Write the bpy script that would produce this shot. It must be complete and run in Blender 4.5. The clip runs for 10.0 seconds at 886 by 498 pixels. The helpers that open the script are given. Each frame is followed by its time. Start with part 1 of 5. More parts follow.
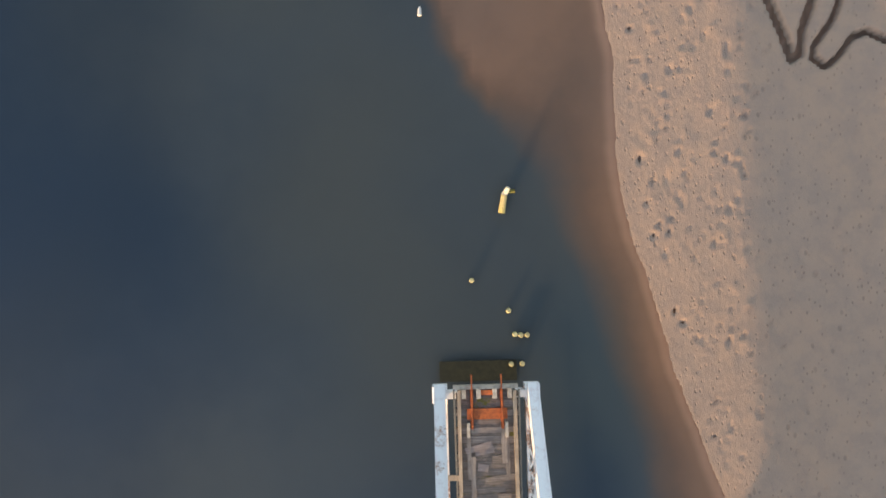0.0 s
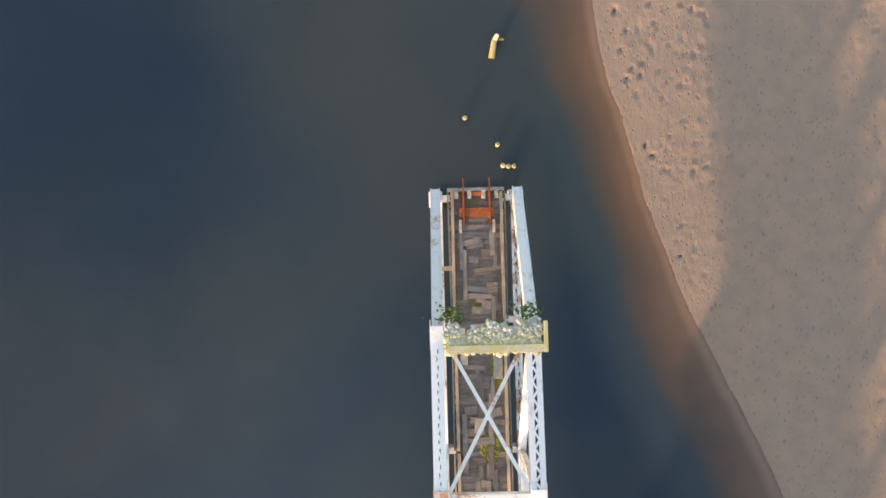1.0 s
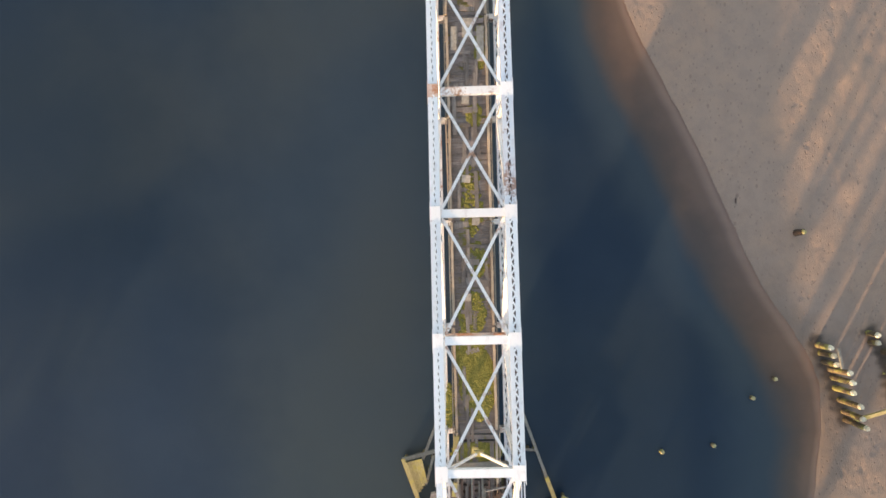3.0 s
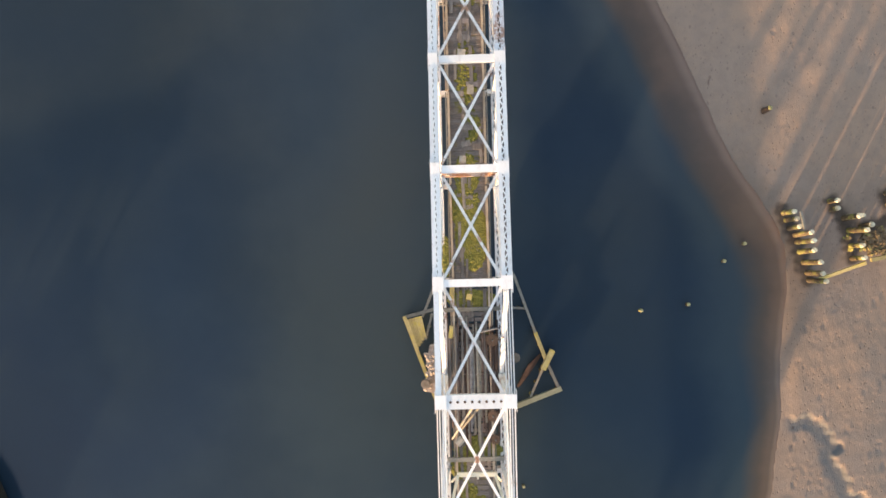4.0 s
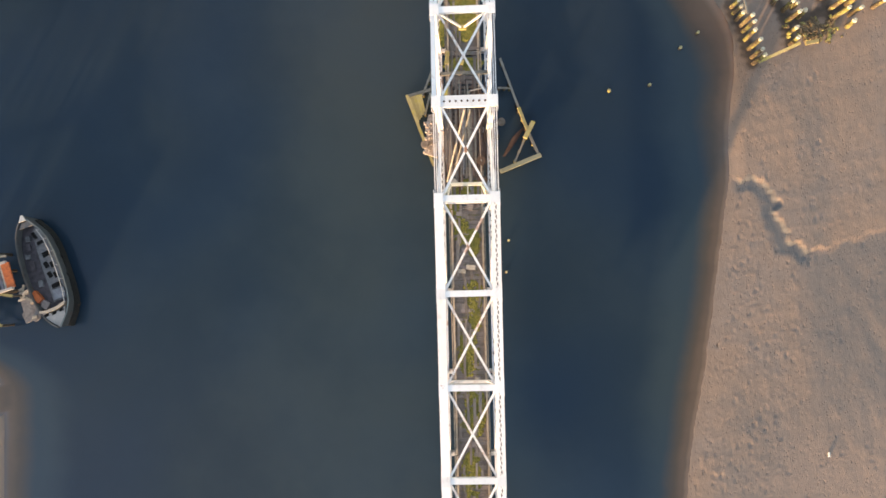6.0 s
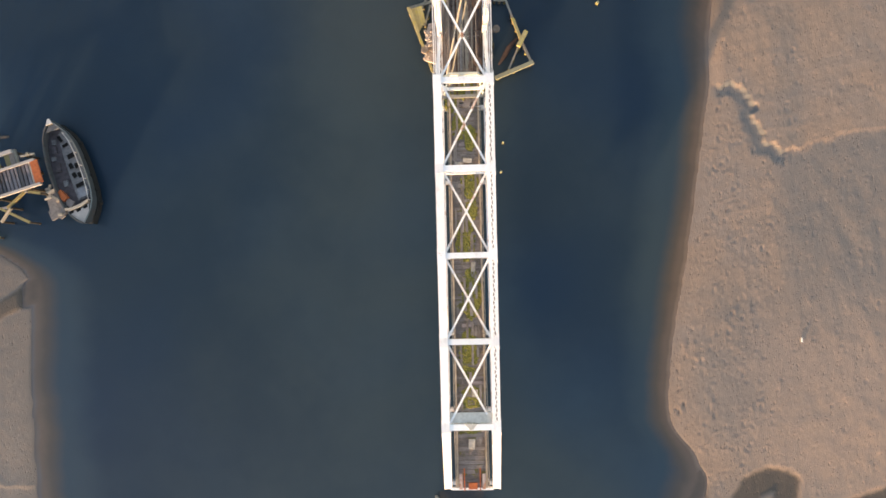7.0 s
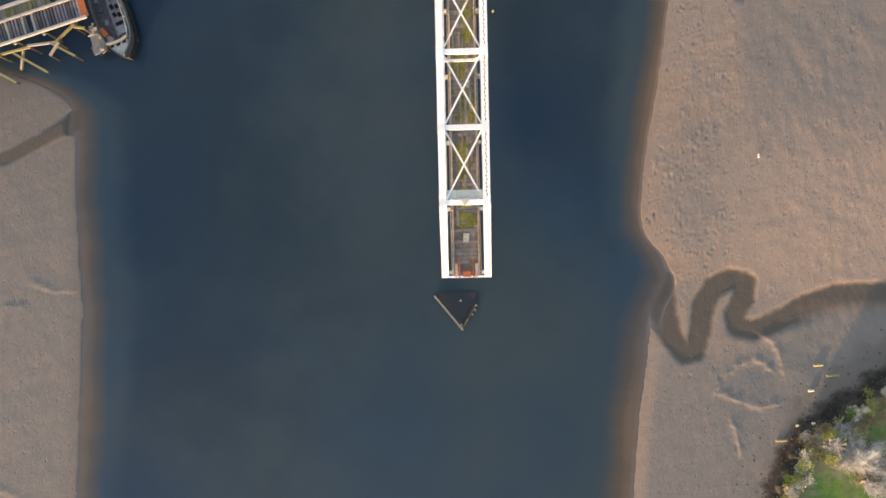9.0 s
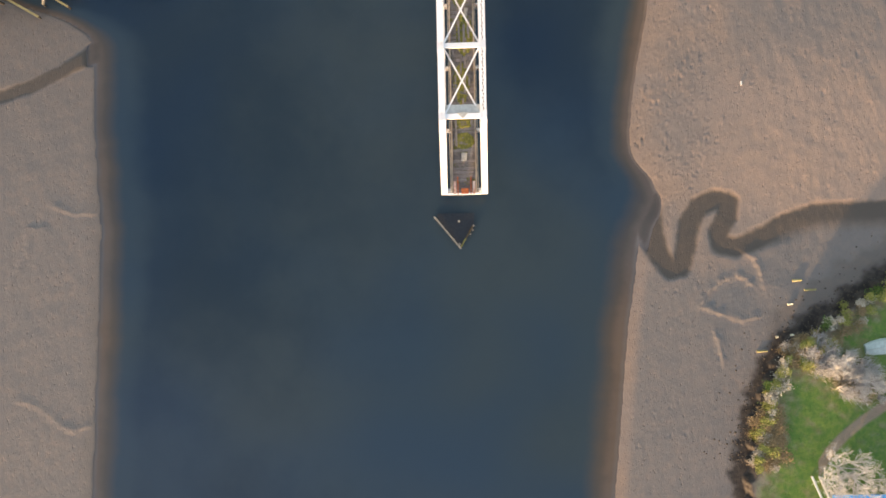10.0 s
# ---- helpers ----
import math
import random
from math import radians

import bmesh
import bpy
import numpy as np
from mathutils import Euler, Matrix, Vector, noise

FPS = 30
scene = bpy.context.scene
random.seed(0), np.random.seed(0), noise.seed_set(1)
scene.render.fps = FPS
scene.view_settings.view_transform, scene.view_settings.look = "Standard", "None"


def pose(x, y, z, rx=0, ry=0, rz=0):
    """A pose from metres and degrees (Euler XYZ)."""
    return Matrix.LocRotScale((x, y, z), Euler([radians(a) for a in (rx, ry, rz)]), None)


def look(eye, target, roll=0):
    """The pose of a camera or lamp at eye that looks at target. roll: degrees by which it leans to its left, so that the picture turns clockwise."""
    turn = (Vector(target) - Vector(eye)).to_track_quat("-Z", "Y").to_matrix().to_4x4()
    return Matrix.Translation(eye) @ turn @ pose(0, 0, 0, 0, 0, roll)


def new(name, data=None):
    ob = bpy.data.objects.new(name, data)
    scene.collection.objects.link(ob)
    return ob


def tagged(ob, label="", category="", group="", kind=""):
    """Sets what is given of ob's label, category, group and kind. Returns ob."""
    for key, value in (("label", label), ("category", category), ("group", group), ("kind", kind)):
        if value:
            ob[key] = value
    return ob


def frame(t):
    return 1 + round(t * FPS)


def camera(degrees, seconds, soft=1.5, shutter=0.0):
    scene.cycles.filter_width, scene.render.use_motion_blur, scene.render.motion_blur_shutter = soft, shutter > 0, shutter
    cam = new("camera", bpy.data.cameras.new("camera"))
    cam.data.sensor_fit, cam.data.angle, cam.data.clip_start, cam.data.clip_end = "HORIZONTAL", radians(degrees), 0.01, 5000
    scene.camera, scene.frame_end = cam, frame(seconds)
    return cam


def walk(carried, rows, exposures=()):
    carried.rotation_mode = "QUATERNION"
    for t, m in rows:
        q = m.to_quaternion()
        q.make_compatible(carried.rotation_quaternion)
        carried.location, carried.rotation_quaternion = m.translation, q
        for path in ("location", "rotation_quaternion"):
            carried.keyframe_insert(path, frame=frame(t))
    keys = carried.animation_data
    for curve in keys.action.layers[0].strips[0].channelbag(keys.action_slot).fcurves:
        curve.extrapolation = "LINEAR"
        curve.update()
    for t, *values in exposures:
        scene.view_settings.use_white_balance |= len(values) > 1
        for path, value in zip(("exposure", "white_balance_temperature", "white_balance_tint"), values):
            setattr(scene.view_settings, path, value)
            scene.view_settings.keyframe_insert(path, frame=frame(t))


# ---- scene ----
cam = camera(70.0, 10.0, soft=1.6)
PATH = [
    (0.0, 0.996, 9.674, 34.671, 0.930, 0.880, -1.721),
    (0.5, 1.071, 4.738, 36.747, 0.975, 0.980, -1.615),
    (1.0, 1.156, -0.232, 38.838, 1.035, 1.086, -1.532),
    (1.5, 1.251, -5.236, 40.942, 1.108, 1.196, -1.473),
    (2.0, 1.356, -10.272, 43.053, 1.193, 1.312, -1.435),
    (2.5, 1.470, -15.338, 45.169, 1.290, 1.433, -1.416),
    (3.0, 1.590, -20.426, 47.280, 1.394, 1.555, -1.410),
    (3.5, 1.712, -25.530, 49.376, 1.501, 1.674, -1.411),
    (4.0, 1.832, -30.642, 51.450, 1.607, 1.788, -1.410),
    (4.5, 1.946, -35.754, 53.491, 1.707, 1.891, -1.403),
    (5.0, 2.054, -40.857, 55.499, 1.797, 1.982, -1.388),
    (5.5, 2.153, -45.942, 57.474, 1.872, 2.060, -1.366),
    (6.0, 2.241, -50.999, 59.414, 1.925, 2.125, -1.337),
    (6.5, 2.319, -56.020, 61.321, 1.954, 2.175, -1.302),
    (7.0, 2.389, -60.991, 63.201, 1.960, 2.214, -1.263),
    (7.5, 2.453, -65.902, 65.061, 1.946, 2.246, -1.224),
    (8.0, 2.514, -70.739, 66.907, 1.914, 2.276, -1.188),
    (8.5, 2.577, -75.491, 68.747, 1.869, 2.307, -1.156),
    (9.0, 2.642, -80.148, 70.588, 1.815, 2.339, -1.129),
    (9.5, 2.711, -84.701, 72.438, 1.758, 2.374, -1.106),
    (10.0, 2.787, -89.139, 74.304, 1.704, 2.409, -1.085),
]
walk(cam, [(t, pose(x, y, z, rx, ry, rz)) for t, x, y, z, rx, ry, rz in PATH], exposures=[(0.0, 1.94)])

# ---- light ----
SUN_EL, SUN_AZ = 5.6, 208.5          # height, and bearing the light comes from (0 = +y, clockwise)
world = bpy.data.worlds.new("sky")
scene.world = world
world.use_nodes = True
wn = world.node_tree.nodes
sky = wn.new("ShaderNodeTexSky")
sky.sky_type, sky.sun_disc = "NISHITA", False
sky.sun_elevation, sky.sun_rotation = radians(SUN_EL), radians(SUN_AZ)
sky.dust_density, sky.air_density = 2.0, 1.0
wn["Background"].inputs["Strength"].default_value = 0.15
haze = wn.new("ShaderNodeHueSaturation")          # thin haze whitens the sky
haze.inputs["Saturation"].default_value = 0.72
world.node_tree.links.new(sky.outputs[0], haze.inputs["Color"])
# a thin high veil of cloud, thicker towards the sun, broken by soft gaps
sky_way = wn.new("ShaderNodeTexCoord")
sunward = wn.new("ShaderNodeVectorMath")
sunward.operation = "DOT_PRODUCT"
sunward.inputs[1].default_value = (-0.48, -0.88, 0.0)
thick = wn.new("ShaderNodeMapRange")
thick.interpolation_type = "SMOOTHSTEP"
thick.inputs["From Min"].default_value, thick.inputs["From Max"].default_value = 0.10, 0.50
gaps = wn.new("ShaderNodeTexNoise")
gaps.inputs["Scale"].default_value, gaps.inputs["Detail"].default_value = 3.0, 3.0
tear = wn.new("ShaderNodeMapRange")
tear.interpolation_type = "SMOOTHSTEP"
tear.inputs["From Min"].default_value, tear.inputs["From Max"].default_value = 0.30, 0.66
tear.inputs["To Min"].default_value = 0.30
veil = wn.new("ShaderNodeMath")
veil.operation = "MULTIPLY"
cloud = wn.new("ShaderNodeMix")
cloud.data_type = "RGBA"
cloud.inputs[7].default_value = (1.95, 1.97, 2.15, 1)
for a, b in ((sky_way.outputs["Generated"], sunward.inputs[0]), (sky_way.outputs["Generated"], gaps.inputs["Vector"]), (sunward.outputs["Value"], thick.inputs["Value"]),
             (gaps.outputs["Fac"], tear.inputs["Value"]), (thick.outputs[0], veil.inputs[0]), (tear.outputs[0], veil.inputs[1]), (veil.outputs[0], cloud.inputs[0]),
             (haze.outputs[0], cloud.inputs[6]), (cloud.outputs[2], wn["Background"].inputs[0])):
    world.node_tree.links.new(a, b)
sun = new("sun", bpy.data.lights.new("sun", "SUN"))
sun.data.energy, sun.data.angle, sun.data.color = 2.94, radians(0.7), (1.0, 0.62, 0.30)
sa, se = radians(SUN_AZ), radians(SUN_EL)
SUN_FROM = Vector((math.sin(sa) * math.cos(se), math.cos(sa) * math.cos(se), math.sin(se)))
sun.matrix_world = look(SUN_FROM * 200, (0, 0, 0))

# ---- materials ----
class Net:
    """A small builder for node materials."""
    def __init__(self, name):
        self.m = bpy.data.materials.new(name)
        self.m.use_nodes = True
        self.t = self.m.node_tree
        self.bsdf = self.t.nodes["Principled BSDF"]
        self.out = self.t.nodes["Material Output"]

    def node(self, kind, **values):
        n = self.t.nodes.new("ShaderNode" + kind)
        for k, v in values.items():
            n.inputs[k].default_value = v
        return n

    def link(self, a, b):
        self.t.links.new(a, b)

    def place(self, stretch=(1, 1, 1)):
        g = self.node("NewGeometry")
        mp = self.node("Mapping")
        mp.inputs["Scale"].default_value = stretch
        self.link(g.outputs["Position"], mp.inputs["Vector"])
        return mp.outputs[0]

    def noise(self, scale, detail=4.0, rough=0.6, stretch=(1, 1, 1)):
        n = self.node("TexNoise", Scale=scale, Detail=detail, Roughness=rough)
        self.link(self.place(stretch), n.inputs["Vector"])
        return n.outputs["Fac"]

    def cells(self, scale, feature="F1", stretch=(1, 1, 1)):
        n = self.node("TexVoronoi", Scale=scale)
        n.feature = feature
        self.link(self.place(stretch), n.inputs["Vector"])
        return n.outputs["Distance"]

    def ramp(self, fac, lo, hi, a=0.0, b=1.0):
        n = self.node("MapRange")
        n.inputs["From Min"].default_value, n.inputs["From Max"].default_value = lo, hi
        n.inputs["To Min"].default_value, n.inputs["To Max"].default_value = a, b
        n.interpolation_type = "SMOOTHSTEP"
        self.link(fac, n.inputs["Value"])
        return n.outputs[0]

    def math(self, op, a, b):
        n = self.node("Math")
        n.operation = op
        for i, v in enumerate((a, b)):
            if isinstance(v, (int, float)):
                n.inputs[i].default_value = v
            else:
                self.link(v, n.inputs[i])
        return n.outputs[0]

    def mix(self, fac, a, b, how="MIX"):
        n = self.node("Mix")
        n.data_type, n.blend_type = "RGBA", how
        for i, v in ((0, fac), (6, a), (7, b)):
            if isinstance(v, tuple):
                n.inputs[i].default_value = (*v, 1)
            elif isinstance(v, (int, float)):
                n.inputs[i].default_value = v
            else:
                self.link(v, n.inputs[i])
        return n.outputs[2]

    def each(self, colour, spread=0.25):
        """Lighter and darker pieces, by object."""
        o = self.node("ObjectInfo")
        hsv = self.node("HueSaturation")
        self.link(self.ramp(o.outputs["Random"], 0, 1, 1 - spread, 1 + spread), hsv.inputs["Value"])
        self.link(colour, hsv.inputs["Color"])
        return hsv.outputs[0]

    def bump(self, height, strength=0.4, distance=0.05, below=None):
        n = self.node("Bump", Strength=strength, Distance=distance)
        self.link(height, n.inputs["Height"])
        if below is not None:
            self.link(below, n.inputs["Normal"])
        return n.outputs[0]

    def attr(self, name):
        n = self.node("Attribute")
        n.attribute_name = name
        return n.outputs["Fac"]

    def done(self, colour, rough=0.8, metal=0.0, normal=None, spec=0.4):
        b = self.bsdf
        if isinstance(colour, tuple):
            b.inputs["Base Color"].default_value = (*colour, 1)
        else:
            self.link(colour, b.inputs["Base Color"])
        if isinstance(rough, (int, float)):
            b.inputs["Roughness"].default_value = rough
        else:
            self.link(rough, b.inputs["Roughness"])
        b.inputs["Metallic"].default_value = metal
        b.inputs["Specular IOR Level"].default_value = spec
        if normal is not None:
            self.link(normal, b.inputs["Normal"])
        return self.m


def painted_steel(name, paint, grime, rust, rust_from=0.60, spread=0.06):
    n = Net(name)
    big, fine = n.noise(0.8, 5), n.noise(9, 6, 0.7)
    c = n.mix(n.ramp(n.noise(2.2, 6, 0.7, (1, 0.5, 1)), 0.50, 0.72), paint, grime)
    c = n.mix(n.ramp(fine, 0.60, 0.75, 0, 0.45), c, tuple(g * 0.6 for g in grime))
    patch = n.math("ADD", n.math("MULTIPLY", big, 0.7), n.math("MULTIPLY", fine, 0.3))
    c = n.mix(n.ramp(patch, rust_from, rust_from + 0.09), c, rust)
    return n.done(n.each(c, spread), 0.5, 0.0, n.bump(fine, 0.25, 0.01))


def timber(name, light, dark, rough=0.9, along=(1, 0.08, 1), spread=0.22, green=None, green_from=0.56):
    n = Net(name)
    grain = n.noise(14, 6, 0.7, along)
    c = n.mix(n.ramp(grain, 0.3, 0.7), dark, light)
    c = n.mix(n.ramp(n.noise(1.5, 5), 0.42, 0.68, 0, 0.6), c, dark)
    if green:
        c = n.mix(n.ramp(n.noise(0.9, 6, 0.7), green_from, green_from + 0.1), c, green)
    return n.done(n.each(c, spread), rough, 0.0, n.bump(grain, 0.6, 0.02))


def plain(name, a, b, scale=4.0, rough=0.8, metal=0.0, bump=0.4, spread=0.15):
    n = Net(name)
    f = n.noise(scale, 6, 0.65)
    return n.done(n.each(n.mix(n.ramp(f, 0.3, 0.7), a, b), spread), rough, metal, n.bump(f, bump, 0.03))


WHITE = painted_steel("white_bridge_paint", (0.93, 0.93, 0.94), (0.79, 0.77, 0.77), (0.40, 0.22, 0.13), 0.61)
FADED = painted_steel("faded_bridge_paint", (0.86, 0.87, 0.91), (0.70, 0.65, 0.68), (0.42, 0.26, 0.20), 0.55)
STAIN = painted_steel("rust_stained_paint", (0.62, 0.50, 0.44), (0.50, 0.36, 0.30), (0.46, 0.22, 0.12), 0.47)
BRACE = painted_steel("brace_paint", (0.90, 0.88, 0.86), (0.70, 0.59, 0.53), (0.44, 0.26, 0.17), 0.535)
RUST = plain("rusty_steel", (0.56, 0.16, 0.05), (0.30, 0.09, 0.04), 6, 0.75, 0.2)
# weathered steel, also the dark colour for shade inside chords and holes
DARKSTEEL = plain("weathered_steel_and_shade", (0.09, 0.07, 0.06), (0.16, 0.10, 0.07), 5, 0.7, 0.2)
TIE = timber("weathered_tie", (0.27, 0.24, 0.225), (0.13, 0.115, 0.11), along=(0.08, 1, 1), green=(0.13, 0.13, 0.02), green_from=0.60)
PLANK = timber("weathered_plank", (0.29, 0.26, 0.24), (0.16, 0.14, 0.13), green=(0.16, 0.15, 0.03), green_from=0.62)
GUARD = timber("pale_guard_timber", (0.56, 0.47, 0.36), (0.30, 0.24, 0.19), spread=0.15)
LICHEN = timber("lichen_covered_timber", (0.54, 0.48, 0.24), (0.30, 0.25, 0.12), along=(1, 1, 1), green=(0.44, 0.38, 0.12), green_from=0.5)
GREYWOOD = timber("grey_driftwood", (0.36, 0.35, 0.31), (0.18, 0.17, 0.15), along=(1, 1, 1))
PILE = timber("pile_side", (0.20, 0.15, 0.09), (0.07, 0.055, 0.04), along=(1, 1, 0.1), green=(0.30, 0.28, 0.09), green_from=0.48)
PILETOP = plain("sunbleached_pile_top", (0.80, 0.76, 0.62), (0.54, 0.49, 0.33), 7, 0.85)
MOSS = plain("moss", (0.13, 0.13, 0.03), (0.235, 0.22, 0.055), 3, 0.95, 0, 0.8, 0.3)

# ---- ground form ----
SHORE_Y = np.array([60, 23.7, 20.5, 14.3, 11.2, 8.7, 6.2, 2.5, -0.6, -3.7, -7.9, -12.7, -17.6, -22.4, -26.6, -29, -33, -36, -40.4, -43,
                    -47, -53.8, -60.6, -66.7, -70, -74.5, -77, -78.7, -80.2, -82.1, -83.8, -85.6, -88, -97.7, -105.5, -116, -150])
SHORE_X = np.array([8, 9.5, 10.1, 10.1, 10.6, 11.4, 12.1, 13.0, 14.2, 15.3, 17.4, 19.6, 21.6, 23.6, 26.4, 27.6, 27.9, 27.2, 26.7, 26.8,
                    26.1, 25.0, 23.9, 22.6, 22.1, 21.6, 22.0, 23.7, 24.7, 24.8, 23.6, 22.5, 22.3, 20.8, 20.0, 18.9, 16.0])
LEFT_Y = np.array([60, -25, -38, -43, -46, -49, -54, -56.5, -58.5, -61, -72, -83, -97, -116, -150])
LEFT_X = np.array([-75, -60, -52.0, -51, -52, -57, -57, -50, -44.4, -42.2, -42.2, -41.4, -41.8, -42.6, -44.0])
LEDGE = [(25.0, -42.4), (26.4, -42.6), (27.7, -43.4), (28.9, -43.0), (29.8, -43.6), (30.5, -44.6), (31.4, -45.8), (30.6, -46.2), (31.0, -47.0), (31.8, -48.3), (31.5, -49.1), (32.7, -49.1), (33.3, -50.0), (35.3, -49.6), (40, -48.2), (62, -47)]
BANK = [(70, -82), (49.2, -91.0), (44.9, -93.8), (41.2, -96.2), (37.7, -98.6), (35.4, -102.8), (34.3, -107.2), (33.2, -112.2), (31, -150)]
CREEKS = [   # way of each tidal channel, its half width and depth
    ([(23.6, -82.2), (23.9, -84.0), (24.2, -85.8), (24.7, -87.8), (26.0, -89.7), (27.2, -89.5), (27.8, -87.2), (28.2, -84.6), (29.4, -82.6), (31.0, -81.8), (32.7, -82.1), (32.5, -83.8), (31.5, -85.6), (31.7, -86.9), (33.4, -87.4), (36.2, -86.3), (39.5, -84.5), (42.7, -83.6), (50, -83.5), (60, -86)], 1.22, -0.07),
    ([(18.0, 25), (18.8, 22.6), (19.3, 21.3), (19.7, 20.0), (20.2, 20.3), (20.3, 21.5), (20.9, 23.1), (21.5, 25)], 0.22, 0.4),
    ([(22.7, 24), (22.0, 22.1), (20.9, 20.6), (20.8, 20.0), (21.5, 19.5), (22.2, 20.0), (23.0, 21.1), (23.8, 21.3), (24.6, 20.9), (28, 20)], 0.16, 0.35),
    ([(-60, -69.5), (-53.8, -67.3), (-49.9, -66.1), (-46.0, -64.3), (-43.2, -62.8), (-40.5, -61.0)], 0.85, -0.3),
]
SCARPS = [   # small ragged steps in the mud, higher to the right of their way
    [(36.2, -91.6), (35.8, -89.9), (35.2, -88.7), (34.3, -88.1)],
    [(34.6, -91.5), (33.7, -90.7), (31.6, -91.3), (30.2, -92.6), (29.5, -94.0)],
    [(35.2, -95.6), (33.8, -95.9), (31.7, -95.2), (29.9, -94.5)],
    [(31.3, -100.2), (31.0, -98.8), (30.7, -97.6)],
    [(-42.2, -81.9), (-44.6, -81.9), (-47.1, -81.1)],
    [(-53.0, -90.2), (-51.7, -87.8), (-50.6, -85.9), (-50.9, -83.1), (-48.8, -83.1)],
    [(-41.8, -106.8), (-44.7, -108.0), (-46.7, -107.1), (-47.8, -106.1), (-49.5, -104.8), (-51.3, -104.4)],
]


def smooth(a, lo, hi):
    u = np.clip((a - lo) / (hi - lo), 0, 1)
    return u * u * (3 - 2 * u)


def soft_interp(v, at, of):
    o = np.argsort(at)
    return sum(np.interp(v + d, at[o], of[o]) for d in (-1.2, -0.6, 0, 0.6, 1.2)) / 5


def to_line(x, y, line):
    """Distance to a broken line, and on which side (left of its way: +)."""
    best, side, off = np.full(np.shape(x), 1e9), np.ones(np.shape(x)), np.zeros(np.shape(x))
    for (ax, ay), (bx, by) in zip(line, line[1:]):
        dx, dy = bx - ax, by - ay
        u = np.clip(((x - ax) * dx + (y - ay) * dy) / (dx * dx + dy * dy), 0, 1)
        d = np.hypot(x - ax - u * dx, y - ay - u * dy)
        across = (dx * (y - ay) - dy * (x - ax)) / math.hypot(dx, dy)
        near = (d < best - 1e-7) | ((d < best + 1e-7) & (np.abs(across) > np.abs(off)))
        best, off, side = np.where(near, d, best), np.where(near, across, off), np.where(near, np.sign(across), side)
    return best, side


def waves(x, y, size, seed, octaves=3):
    """Smooth uneven numbers of about -1 to 1."""
    rng = np.random.RandomState(seed)
    out = np.zeros(np.shape(x))
    for k in range(octaves):
        for _ in range(7):
            a, p = rng.uniform(0, 2 * np.pi), rng.uniform(0, 2 * np.pi)
            f = 2 * np.pi / size * 2 ** k * rng.uniform(0.6, 1.5)
            out = out + np.sin((x * np.cos(a) + y * np.sin(a)) * f + p) / 4 / 1.8 ** k
    return out


def shore_right(y):
    return soft_interp(y, SHORE_Y, SHORE_X) + 0.07 * waves(y, y * 0, 3.0, 5, 2)


def shore_left(y):
    return soft_interp(y, LEFT_Y, LEFT_X) + 0.10 * waves(y, y * 0, 4.0, 6, 2)


